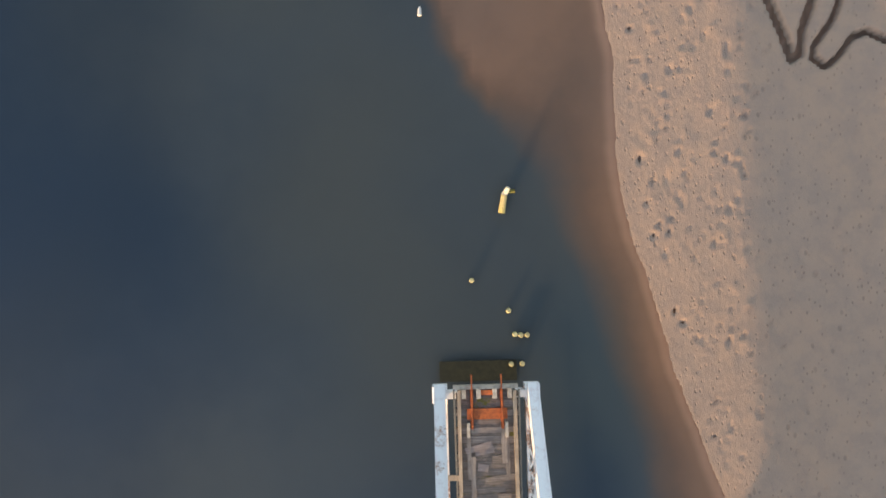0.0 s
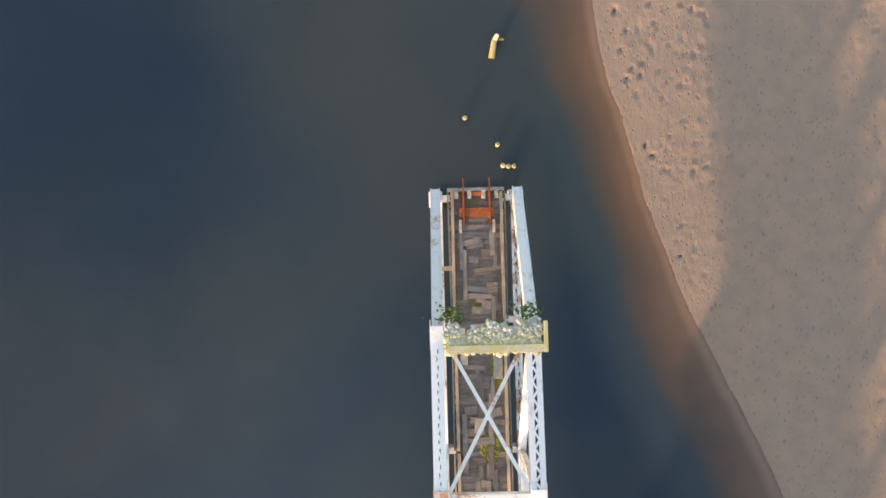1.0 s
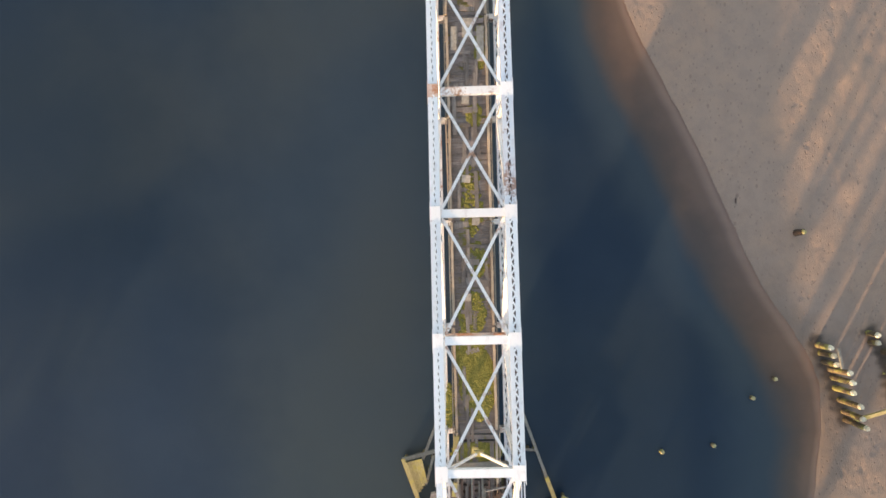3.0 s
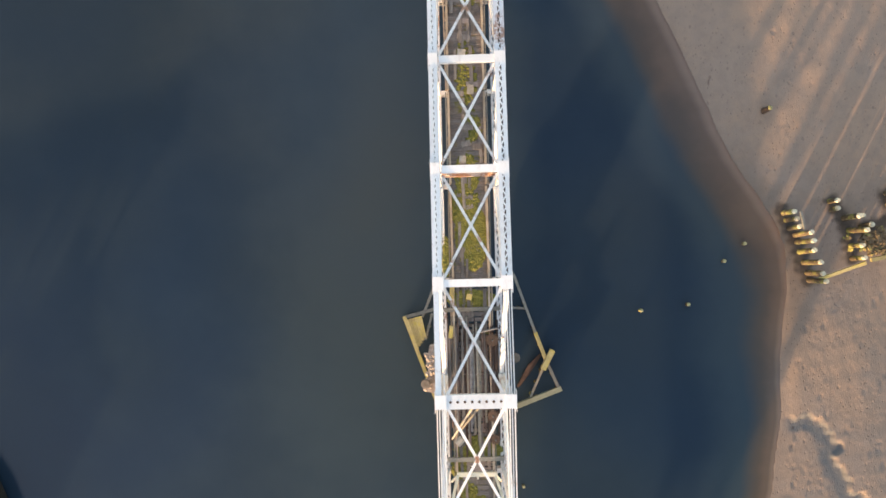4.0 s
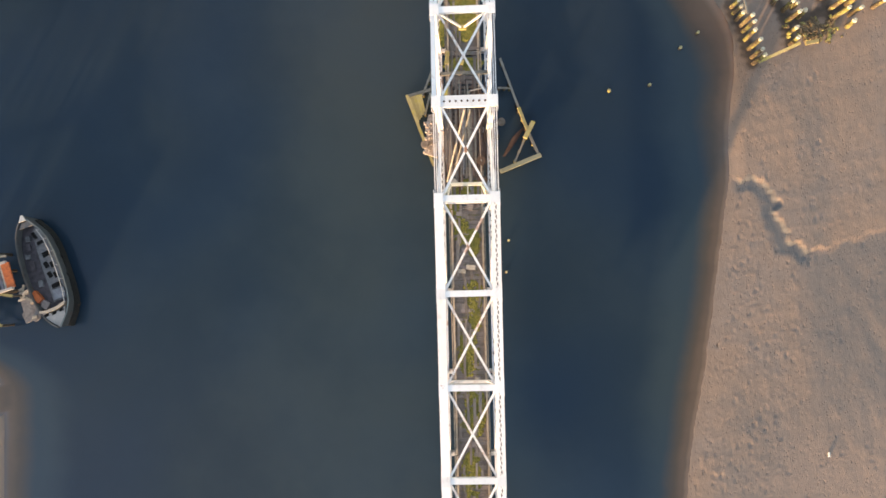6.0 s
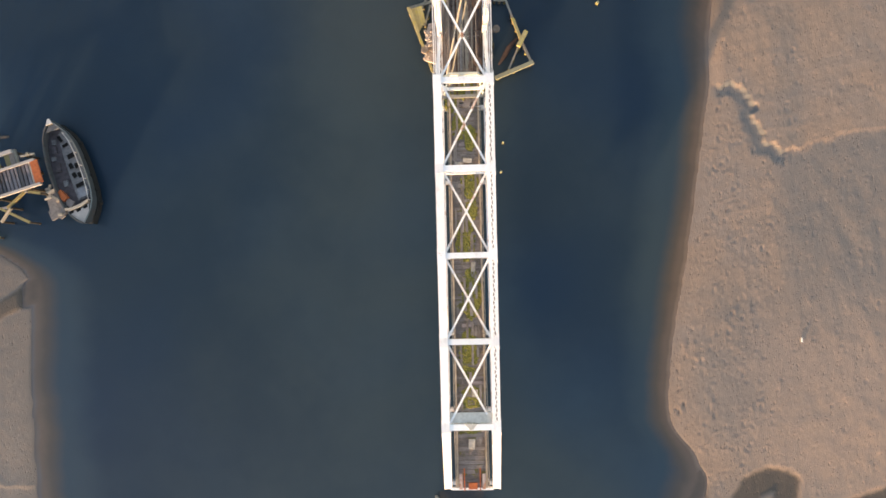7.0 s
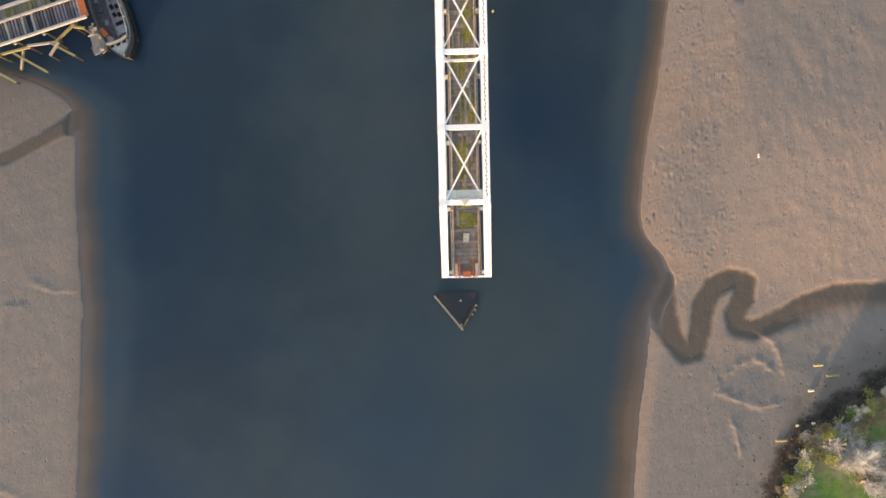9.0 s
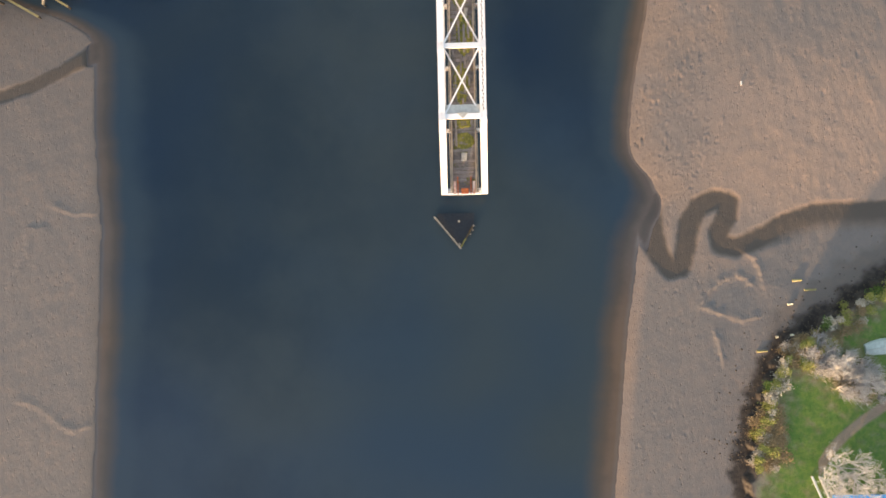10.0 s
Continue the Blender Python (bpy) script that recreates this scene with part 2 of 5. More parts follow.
def height(x, y):
    """Height of mud, bed and bank; the water stands at 0."""
    s, l = x - shore_right(y), shore_left(y) - x
    s = np.maximum(s, l)
    flat = 0.003 + np.where(x > 0, 0.27, 0.10) * (1 - np.exp(-np.maximum(s, 0) / 6.5)) + np.where(x > 0, 0.007, 0.014) * np.maximum(s, 0)
    flat = flat + (0.022 * waves(x, y, 11, 11) + 0.007 * waves(x, y * 0.5, 1.6, 12)) * smooth(s, 0.2, 3)
    ridge = waves(x * 0.75 + y * 0.5, y * 0.12 - x * 0.16, 3.0, 21, 2)
    flat = flat + 0.03 * ridge * smooth(x, 24, 29) * smooth(y, -28, -18)
    flat = flat + 0.025 * ridge * smooth(x, 33, 38) * smooth(-y, 48, 56) * smooth(y, -80, -70)
    off = np.maximum(-s, 0)
    upstream = smooth(y, -34, -27)
    shelf = (0.55 + 0.35 * smooth(-y, 36, 44) * (1 - smooth(-y, 76, 82)) - 0.27 * upstream * (1 - smooth(y, -7, 1)) - 0.12 * smooth(y, 8, 15)) * off ** 1.2
    # bed drops faster offshore, darkening the water where the bridge's shadow lies
    shelf = shelf + 0.6 * upstream * (1 - smooth(y, 8, 13)) * np.maximum(off - 3.2, 0) ** 1.3
    bed = -np.where(x > 0, shelf, 0.62 * off ** 1.3)
    edge = np.interp(y, [12, 16, 20, 24, 40], [7.0, 3.2, 1.0, -1.0, -6])
    bar = smooth(y, 12.5, 21) * smooth(x + 0.5 * waves(x, y, 5, 82, 2), edge - 1.6, edge + 1.8)
    # shallower southwards: lighter water colour in place of a brighter sky reflection
    deepest = (4 + 4 * smooth(-x, 4, 26)) * (1 - 0.25 * smooth(-y, 78, 104))
    deepest = deepest + 3.0 * smooth(-x, 10, 22) * smooth(y, 0, 16)
    # extra depth east of the bridge darkens the water in place of its shadow
    deepest = deepest + 4.5 * smooth(x, 5, 10) * smooth(y, -85, -58)
    # bed dug deeper by the jetty, which darkens the water colour there
    deepest = deepest + 3.5 * np.exp(-(((x + 46) / 7) ** 2 + ((y + 54) / 4) ** 2))
    bed = bed - 2.5 * np.exp(-(((x + 46) / 8) ** 2 + ((y + 53.5) / 2.5) ** 2)) * smooth(off, 0, 1.5)
    silted = np.maximum(bed, -0.46 - 0.14 * waves(x + 0.25 * y, y * 0.2, 3.4, 81, 2))
    bed = np.maximum(bed, -deepest) * (1 - bar) + silted * bar
    h = np.where(s > 0, flat, np.minimum(bed, 0.003))
    for line, half, deep in CREEKS:
        d, side = to_line(x, y, line)
        fade = smooth(x, 35, 41) * (side < 0)
        d = d + 0.09 * waves(x, y, 1.5, 31, 2) * min(1, half)
        mouth = 1 - smooth(s, 0.0, 1.4)
        d = d / (1 + 0.25 * mouth)
        cut = 1 - smooth(d, half * (0.62 - 0.35 * fade), half * (1.22 + 1.1 * fade))
        bottom = np.maximum(-0.55 * deep, h - np.where(x > 0, 0.12, 0.10)) * (1 - mouth) - 0.7 * mouth if deep < 0 else -0.55 * deep
        h = h + np.exp(-((d - half * 1.45) / (0.4 * half + 0.1)) ** 2) * 0.010 * smooth(s, 0, 1.5) * (x > 0)
        h = np.where(h > -0.3, h + cut * (bottom - h) * smooth(h, -0.3, -0.1), h)
    for line in SCARPS:
        d, side = to_line(x, y, line)
        step = -d * side + 0.14 * waves(x, y, 0.9, 71, 2)
        h = h + np.where(x > 0, 0.75, 0.42) * (0.72 + 0.28 * waves(x, y, 1.6, 72, 2)) * (0.17 * smooth(step, -0.08, 0.10) - 0.05 * (1 - smooth(step, -0.7, -0.1))) * np.exp(-(d / 0.75) ** 2) * smooth(s, 0, 1)
    slick = smooth(x, 36, 41) * smooth(y, -93, -90) * (1 - smooth(y, -86.5, -84))
    h = h - 0.18 * slick
    d, side = to_line(x, y, LEDGE)
    step = d * side + 0.16 * waves(x, y, 0.9, 61, 2)
    near = smooth(x, 26.8, 28.4) * (1 - 0.8 * smooth(x, 32.8, 36))
    h = h + near * (0.22 * smooth(step, -0.10, 0.12) * (1 - smooth(step, 4, 14)) - 0.05 * np.exp(-((step + 0.5) / 0.6) ** 2))
    above = smooth(d * side, 0.3, 1.2) * (1 - smooth(d * side, 8, 13)) * smooth(x, 27.5, 29.5)
    h = h + 0.010 * above * waves(x * 0.8 + y * 0.4, y * 1.0 - x * 0.3, 1.7, 24, 3)
    d, side = to_line(x, y, BANK)
    inside = d * side + 0.5 * waves(x, y, 3.5, 41)
    h = h + 0.012 * waves(x * 1.4 + y * 0.6, y * 0.55 - x * 0.2, 1.5, 25, 3) * smooth(s, 5, 12) * (x > 0) * np.maximum(smooth(y, -22, -8), smooth(x, 34, 40) * smooth(-y, 50, 58))
    h = h + 1.1 * smooth(inside, 0.4, 0.8) + 0.02 * np.maximum(inside, 0)
    return h


def axis(spans):
    out = [spans[0][0]]
    for a, b, step in spans:
        n = max(1, round((b - a) / step))
        out += [a + (b - a) * (i + 1) / n for i in range(n)]
    return np.array(out)


def sheet(name, xs, ys, zf, mat):
    gx, gy = np.meshgrid(xs, ys)
    gz = zf(gx, gy)
    nx, ny = len(xs), len(ys)
    me = bpy.data.meshes.new(name)
    i = (np.arange(ny - 1)[:, None] * nx + np.arange(nx - 1)[None, :]).ravel()
    faces = np.stack([i, i + 1, i + nx + 1, i + nx], 1)
    me.vertices.add(nx * ny)
    me.vertices.foreach_set("co", np.stack([gx, gy, gz], -1).ravel())
    me.loops.add(faces.size)
    me.loops.foreach_set("vertex_index", faces.ravel())
    me.polygons.add(len(faces))
    me.polygons.foreach_set("loop_start", np.arange(len(faces)) * 4)
    me.polygons.foreach_set("use_smooth", np.ones(len(faces), bool))
    me.update()
    me.materials.append(mat)
    return new(name, me), gx.ravel(), gy.ravel(), gz.ravel()


def attribute(ob, name, values):
    ob.data.attributes.new(name, "FLOAT", "POINT").data.foreach_set("value", np.asarray(values, np.float32))


# ---- ground and water ----
def mud_material():
    n = Net("tidal_mud")
    broad, mid, fine = n.noise(0.12, 5), n.noise(0.9, 6, 0.65), n.noise(7, 6, 0.7)
    c = n.mix(n.ramp(broad, 0.38, 0.62), (0.326, 0.237, 0.180), (0.285, 0.226, 0.190))
    c = n.mix(n.ramp(mid, 0.40, 0.66, 0, 0.55), c, (0.245, 0.188, 0.152))
    silt_and_grey = n.attr("silt_and_grey")
    c = n.mix(n.math("MULTIPLY", silt_and_grey, n.ramp(mid, 0.3, 0.6, 0.75, 1.0)), c, (0.192, 0.172, 0.159))
    # paler orange mud, in part painted sunlight
    c = n.mix(n.attr("pale"), c, n.mix(n.ramp(mid, 0.35, 0.65), (0.405, 0.288, 0.216), (0.345, 0.258, 0.210)))
    # wet mud, with shade painted in beside the bank
    wet_and_shade = n.attr("wet_and_shade")
    c = n.mix(wet_and_shade, c, (0.105, 0.086, 0.070))
    c = n.mix(n.attr("film"), c, (0.150, 0.150, 0.152))
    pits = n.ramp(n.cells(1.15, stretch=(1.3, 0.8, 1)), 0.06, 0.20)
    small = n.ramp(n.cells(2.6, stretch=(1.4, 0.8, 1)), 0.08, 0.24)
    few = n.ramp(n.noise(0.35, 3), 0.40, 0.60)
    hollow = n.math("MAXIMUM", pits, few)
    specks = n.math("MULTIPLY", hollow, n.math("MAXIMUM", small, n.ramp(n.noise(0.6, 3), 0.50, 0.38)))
    # pits get a darker colour too, for the shade in the hollows
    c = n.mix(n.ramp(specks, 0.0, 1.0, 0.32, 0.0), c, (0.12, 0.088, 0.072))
    grass = n.attr("grass")
    lawn = n.mix(n.ramp(n.noise(1.6, 6, 0.7), 0.35, 0.65), (0.080, 0.175, 0.030), (0.150, 0.225, 0.045))
    lawn = n.mix(n.ramp(n.noise(0.45, 5), 0.60, 0.74, 0, 0.7), lawn, (0.20, 0.17, 0.08))
    lawn = n.mix(n.attr("dry"), lawn, n.mix(n.ramp(n.noise(1.2, 5), 0.4, 0.6), (0.21, 0.16, 0.10), (0.30, 0.26, 0.18)))
    c = n.mix(grass, c, lawn)
    c = n.mix(n.attr("path"), c, (0.34, 0.24, 0.20))
    c = n.mix(n.attr("dark_foot"), c, n.mix(n.ramp(mid, 0.4, 0.6), (0.030, 0.026, 0.023), (0.065, 0.053, 0.044)))
    nrm = n.bump(specks, 0.5, 0.06)
    grit = n.noise(2.6, 6, 0.72, (1.5, 0.7, 1))
    relief = n.math("ADD", n.math("MULTIPLY", mid, 0.6), n.math("MULTIPLY", grit, 0.8))
    nrm = n.bump(relief, 0.8, 0.06, nrm)
    rough = n.math("SUBTRACT", 0.78, n.math("MULTIPLY", n.math("MAXIMUM", wet_and_shade, n.math("MULTIPLY", silt_and_grey, 0.35)), 0.35))
    return n.done(c, rough, 0.0, nrm, 0.35)


def water_material():
    n = Net("river_water")
    depth = n.attr("depth")
    drift = n.math("ADD", depth, n.ramp(n.noise(0.16, 4), 0.3, 0.7, -0.25, 0.25))
    edge = n.mix(n.attr("grey_shore"), (0.298, 0.212, 0.156), (0.160, 0.140, 0.126))
    c = n.mix(n.ramp(depth, -0.06, 0.34), edge, (0.154, 0.112, 0.081))
    c = n.mix(n.ramp(drift, 0.1, 1.2), c, (0.100, 0.078, 0.060))
    c = n.mix(n.ramp(drift, 0.7, 2.9), c, (0.041, 0.060, 0.071))
    c = n.mix(n.attr("murk"), c, n.mix(1.0, c, (1.30, 1.07, 0.95), "MULTIPLY"))
    c = n.mix(n.ramp(n.noise(0.03, 2), 0.32, 0.70), c, n.mix(1.0, c, (0.66, 0.86, 1.18), "MULTIPLY"))
    c = n.mix(n.ramp(n.math("ADD", depth, n.ramp(n.noise(0.07, 4), 0.3, 0.7, -1.2, 1.2)), 3.0, 9.0), c, n.mix(1.0, c, (0.50, 0.60, 0.75), "MULTIPLY"))
    ripple = n.bump(n.noise(2.2, 3, 0.5, (1, 0.6, 1)), 0.04, 0.05)
    m = n.done(c, 0.15, 0.0, ripple, 0.5)
    m.node_tree.nodes["Principled BSDF"].subsurface_method = "BURLEY"
    n.bsdf.inputs["Subsurface Weight"].default_value = 1.0
    n.bsdf.inputs["Subsurface Radius"].default_value = (1.0, 1.0, 1.0)
    n.bsdf.inputs["Subsurface Scale"].default_value = 1.7
    n.bsdf.inputs["IOR"].default_value = 1.33
    return m


gxs = axis([(-3000, -300, 500), (-300, -62, 20), (-62, -36, 0.3), (-36, 8, 1.2), (8, 52, 0.16), (52, 54, 0.5), (54, 90, 2), (90, 300, 20), (300, 3000, 500)])
gys = axis([(-3000, -300, 500), (-300, -118, 14), (-118, 27, 0.16), (27, 32, 1), (32, 60, 2), (60, 300, 20), (300, 3000, 500)])


def pitted(x, y):
    """The ground with the small holes and heaps that cover the flats."""
    h = height(x, y)
    rng = np.random.RandomState(8)
    for _ in range(4200):
        cy = rng.uniform(-112, 26)
        sx = shore_right(np.array([cy]))[0]
        cx = sx + (rng.uniform(0.7, 9.0) if rng.uniform() < 0.42 else rng.uniform(0.7, 34))
        r, deep = rng.uniform(0.09, 0.14) + 0.07 * rng.uniform() ** 4, rng.uniform(0.025, 0.075)
        long = rng.uniform(1.0, 2.6) if rng.uniform() < 0.5 else rng.uniform(0.8, 1.4)
        deep *= 1.3 if cy > 4 else 1.0
        if cx > 51.5 or rng.uniform() < (0.75 if -47 < cy < -4 else 0.85 if cy < -86 else 0.25) or to_line(cx, cy, CREEKS[0][0])[0] < 1.7:
            continue
        i0, i1 = np.searchsorted(gxs, (cx - 1, cx + 1))
        j0, j1 = np.searchsorted(gys, (cy - 1, cy + 1))
        d = np.hypot((x[j0:j1, i0:i1] - cx) * 1.2, (y[j0:j1, i0:i1] - cy) / long) / r
        heap = 1.0 if rng.uniform() < 0.22 else 0.0
        h[j0:j1, i0:i1] += deep * (0.30 * np.exp(-((d - 1.6) / 0.5) ** 2) - (1.3 - 2.2 * heap) * np.exp(-d ** 2 * 1.4))
    return h


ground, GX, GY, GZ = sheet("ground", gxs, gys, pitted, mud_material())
tagged(ground, "tidal mudflats with channels and a grassy bank", "ground", kind="structure")
dist_right = GX - shore_right(GY)
dist = np.maximum(dist_right, shore_left(GY) - GX)
bank_d, bank_side = to_line(GX, GY, BANK)
inland = bank_d * bank_side + 0.5 * waves(GX, GY, 3.5, 41)
lower = smooth(-GY, 56, 66) * (1 - 0.75 * smooth(GX - 33.5 - 1.5 * waves(GX, GY, 9, 52), -3, 3)) * smooth(dist_right, 1.0, 4.0)
# flats also turn greyer and darker towards the south
lower = np.maximum(0.55 * lower, 1.25 * smooth(-GY, 86, 92) * smooth(dist_right, 0.5, 2))
pool = to_line(GX, GY, LEDGE)
below = -pool[0] * pool[1] + 0.4 * waves(GX, GY, 5, 53, 2)
lower = np.maximum(lower, 1.0 * smooth(below, 0.0, 0.5) * smooth(GX, 31.5, 34.5) * smooth(GY, -76, -60))
pool = np.exp(-((pool[0] * pool[1] + 0.5 + 0.25 * waves(GX, GY, 2.0, 54, 2)) / 0.62) ** 4) * smooth(GX, 26.6, 28.2) * (1 - smooth(GX, 33.2, 34.6)) * (GY < -40)
slickness = smooth(GX, 35, 40) * smooth(GY, -94, -91) * (1 - smooth(GY, -86, -84))
attribute(ground, "silt_and_grey", np.clip(0.8 * lower * (GX > 0) + slickness + 0.9 * (GX < 0), 0, 1))
attribute(ground, "film", np.clip(1.2 * pool + 0.55 * (1 - smooth(np.hypot((GX - 32.8) / 2.2, (GY + 93.2) / 1.7) + 0.3 * waves(GX, GY, 2.5, 73), 0.7, 1.1)), 0, 1))
# paler mud upstream; the second term paints stronger sunlight on the southern flats
pale_lit_mud = smooth(GY, -28, -8) * (0.45 + 0.3 * smooth(GY, 0, 20)) + 0.55 * smooth(GX + 2 * waves(GX, GY, 12, 56), 26, 37) * smooth(-GY, 60, 74) * (1 - smooth(-GY, 82, 86))
attribute(ground, "pale", (GX > 0) * pale_lit_mud)
wet_and_shade = 0.8 * (1 - smooth(GZ, -0.25, -0.05)) + 0.2 * (1 - smooth(GZ, -0.05, 0.06))
# the bank's shade, painted as darker mud along its foot
wet_and_shade = np.maximum(wet_and_shade, 0.42 * smooth(inland, -4.2, -2.6) * smooth(GX, 35.5, 38) * (inland < 1.0))
# left flats, darker towards the jetty
wet_and_shade = np.maximum(wet_and_shade, 0.22 * (GX < 0) * smooth(GY, -84, -62))
wet_and_shade = np.maximum(wet_and_shade, 0.35 * (GX < 0) * (1 - smooth(dist + 0.3 * waves(GX, GY, 4.0, 55, 2), -0.5, 2.4)))
# shore beside the trestle, darker towards the water
wet_and_shade = np.maximum(wet_and_shade, 0.5 * (GX > 0) * smooth(GY, -42, -34) * (1 - smooth(GY, -26, -18)) * (1 - smooth(dist, 0.0, 3.2)))
for line, half, deep in CREEKS:
    off, side = to_line(GX, GY, line)
    fade = smooth(GX, 35, 41) * (side < 0)
    off = off + 0.09 * waves(GX, GY, 1.5, 31, 2) * min(1, half)
    off = off / (1 + 0.25 * (1 - smooth(dist, 0.3, 4.0)))
    wet_and_shade = np.maximum(wet_and_shade, 1 - smooth(off, half * (0.7 - 0.3 * fade), half * (1.2 + 0.9 * fade)))
attribute(ground, "wet_and_shade", np.clip(wet_and_shade, 0, 1))
along, across = (GX - 44.4) * 0.85 - (GY + 101.6) * 0.53, (GX - 44.4) * 0.53 + (GY + 101.6) * 0.85
dry = 1.2 * np.exp(-((along / 5.2) ** 2 + (across / 2.3) ** 2)) + 1.2 * np.exp(-(((GX - 35.9) / 1.5) ** 2 + ((GY + 108.8) / 3.2) ** 2)) + np.exp(-(((GX - 39.8) / 1.8) ** 2 + ((GY + 99.6) / 1.3) ** 2))
dry = dry + 0.75 * np.exp(-((inland - 1.7) / 1.2) ** 2)
attribute(ground, "dry", np.clip(dry + 0.35 * waves(GX, GY, 2.0, 91), 0, 1))
attribute(ground, "grass", smooth(inland, 0.9, 2.2))
way = to_line(GX, GY, [(40.6, -113), (42.3, -110.3), (44.1, -108.4), (46.1, -106.8), (48.5, -105.2), (60, -101)])[0]
attribute(ground, "path", 0.8 * (1 - smooth(way, 0.35, 0.7)) * (inland > 1.5) * (GX > 41))
# dark weedy rock at the foot of the bank
weed = smooth(inland, -1.7, -0.5) * (1 - smooth(inland, 0.8, 1.6))
# ground also darkened around the pile rows
for row in ([(27.5, -26.8), (28.4, -28.8), (29.3, -32.4)], [(31.4, -26.2), (32.4, -28.0), (32.8, -30.8)], [(35.5, -25.8), (36.6, -28.4)], [(33.4, -28.4), (38.0, -27.4)]):
    weed = np.maximum(weed, 0.85 * (1 - smooth(to_line(GX, GY, row)[0] + 0.15 * waves(GX, GY, 1.0, 95, 2), 0.3, 0.85)))
attribute(ground, "dark_foot", weed)

wxs = axis([(-2900, -300, 500), (-300, -62, 20), (-62, 8, 0.8), (8, 54, 0.35), (54, 300, 20), (300, 2900, 500)])
wys = axis([(-2900, -300, 500), (-300, -124, 15), (-124, 32, 0.4), (32, 300, 20), (300, 2900, 500)])
water, WX, WY, WZ = sheet("water", wxs, wys, lambda x, y: 0.0 * x, water_material())
attribute(water, "depth", np.clip(-height(WX, WY), 0, 8))
attribute(water, "grey_shore", np.maximum(WX < 0, 0.8 * smooth(-WY, 82, 92)))
# less murk beside the bridge, painting in the bluer water of its shadow
attribute(water, "murk", smooth(WY, -48, -15) * (1 - 0.9 * smooth(WX, 4, 8) * (1 - smooth(WX, 9, 12)) * smooth(WY, -14, -6) * (1 - smooth(WY, 5, 11))))
tagged(water, "dark turbid river water, calm and brown at the edges", "water", kind="structure")

# ---- mesh tools ----
class Shape:
    """Collects solid pieces of one mesh."""
    def __init__(self):
        self.v, self.f = [], []

    def box(self, p, q, w, d, up=(0, 0, 1), taper=1.0):
        """A bar from p to q, w wide across and d deep along up."""
        p, q = Vector(p), Vector(q)
        z = (q - p).normalized()
        side = z.cross(Vector(up))
        if side.length < 1e-4:
            side = z.cross(Vector((0, 1, 0)))
        side.normalize()
        top = side.cross(z).normalized()
        n = len(self.v)
        for c, s in ((p, 1.0), (q, taper)):
            for a, b in ((-1, -1), (1, -1), (1, 1), (-1, 1)):
                self.v.append(c + side * (a * w * s / 2) + top * (b * d * s / 2))
        self.f += [(n, n + 1, n + 2, n + 3), (n + 7, n + 6, n + 5, n + 4)]
        self.f += [(n + i, n + 4 + i, n + 4 + (i + 1) % 4, n + (i + 1) % 4) for i in range(4)]
        return self

    def tube(self, p, q, r0, r1=None, sides=8, wob=0.0, rng=random):
        """A round or uneven bar."""
        p, q = Vector(p), Vector(q)
        r1 = r0 if r1 is None else r1
        z = (q - p).normalized()
        a = z.orthogonal().normalized()
        b = z.cross(a)
        n = len(self.v)
        for c, r in ((p, r0), (q, r1)):
            for i in range(sides):
                t = 2 * math.pi * i / sides
                k = r * (1 + wob * rng.uniform(-1, 1))
                self.v.append(c + a * (math.cos(t) * k) + b * (math.sin(t) * k))
        self.f += [tuple(n + i for i in reversed(range(sides))), tuple(n + sides + i for i in range(sides))]
        self.f += [(n + i, n + (i + 1) % sides, n + sides + (i + 1) % sides, n + sides + i) for i in range(sides)]
        return self

    def prism(self, outline, z0, z1):
        """An upright solid on a flat outline, given anticlockwise."""
        n, k = len(self.v), len(outline)
        self.v += [Vector((x, y, z0)) for x, y in outline] + [Vector((x, y, z1)) for x, y in outline]
        self.f += [tuple(n + i for i in reversed(range(k))), tuple(n + k + i for i in range(k))]
        self.f += [(n + i, n + (i + 1) % k, n + k + (i + 1) % k, n + k + i) for i in range(k)]
        return self

    def lump(self, c, r, rng, flat=0.6):
        """A small uneven clod."""
        c, n = Vector(c), len(self.v)
        for k in range(5):
            t = 2 * math.pi * k / 5 + rng.uniform(-0.3, 0.3)
            m = r * rng.uniform(0.7, 1.2)
            self.v.append(c + Vector((math.cos(t) * m, math.sin(t) * m, -0.2 * r)))
        self.v.append(c + Vector((rng.uniform(-0.3, 0.3) * r, rng.uniform(-0.3, 0.3) * r, flat * r)))
        self.f += [(n + k, n + (k + 1) % 5, n + 5) for k in range(5)] + [tuple(n + k for k in reversed(range(5)))]
        return self

    def mesh(self, name, mat):
        me = bpy.data.meshes.new(name)
        me.from_pydata([tuple(v) for v in self.v], [], self.f)
        me.materials.append(mat)
        me.update()
        return me


def part(name, shape, mat, parent, label=""):
    ob = new(name, shape.mesh(name, mat))
    ob.parent = parent
    return tagged(ob, label)


def thing(name, at, label, category, group="", turn=0.0):
    ob = new(name)
    ob.empty_display_size = 0.2
    ob.matrix_basis = pose(*at, 0, 0, turn)
    return tagged(ob, label, category, group)


def single(name, shape, mat, at, label, category, group="", kind="", turn=0.0):
    ob = new(name, shape.mesh(name, mat))
    ob.matrix_basis = pose(*at, 0, 0, turn)
    return tagged(ob, label, category, group, kind)


# ---- the swing bridge ----
PANEL, HALF, DECK = 7.03, 2.085, 4.55      # panel length, truss centre from the axis, top of the ties
bridge = thing("swing_bridge", (2.40, -38.66, 0), "long white-painted steel truss swing bridge standing open over the river", "bridge")


def top_z(y):
    return 13.75 - 0.078 * abs(y)


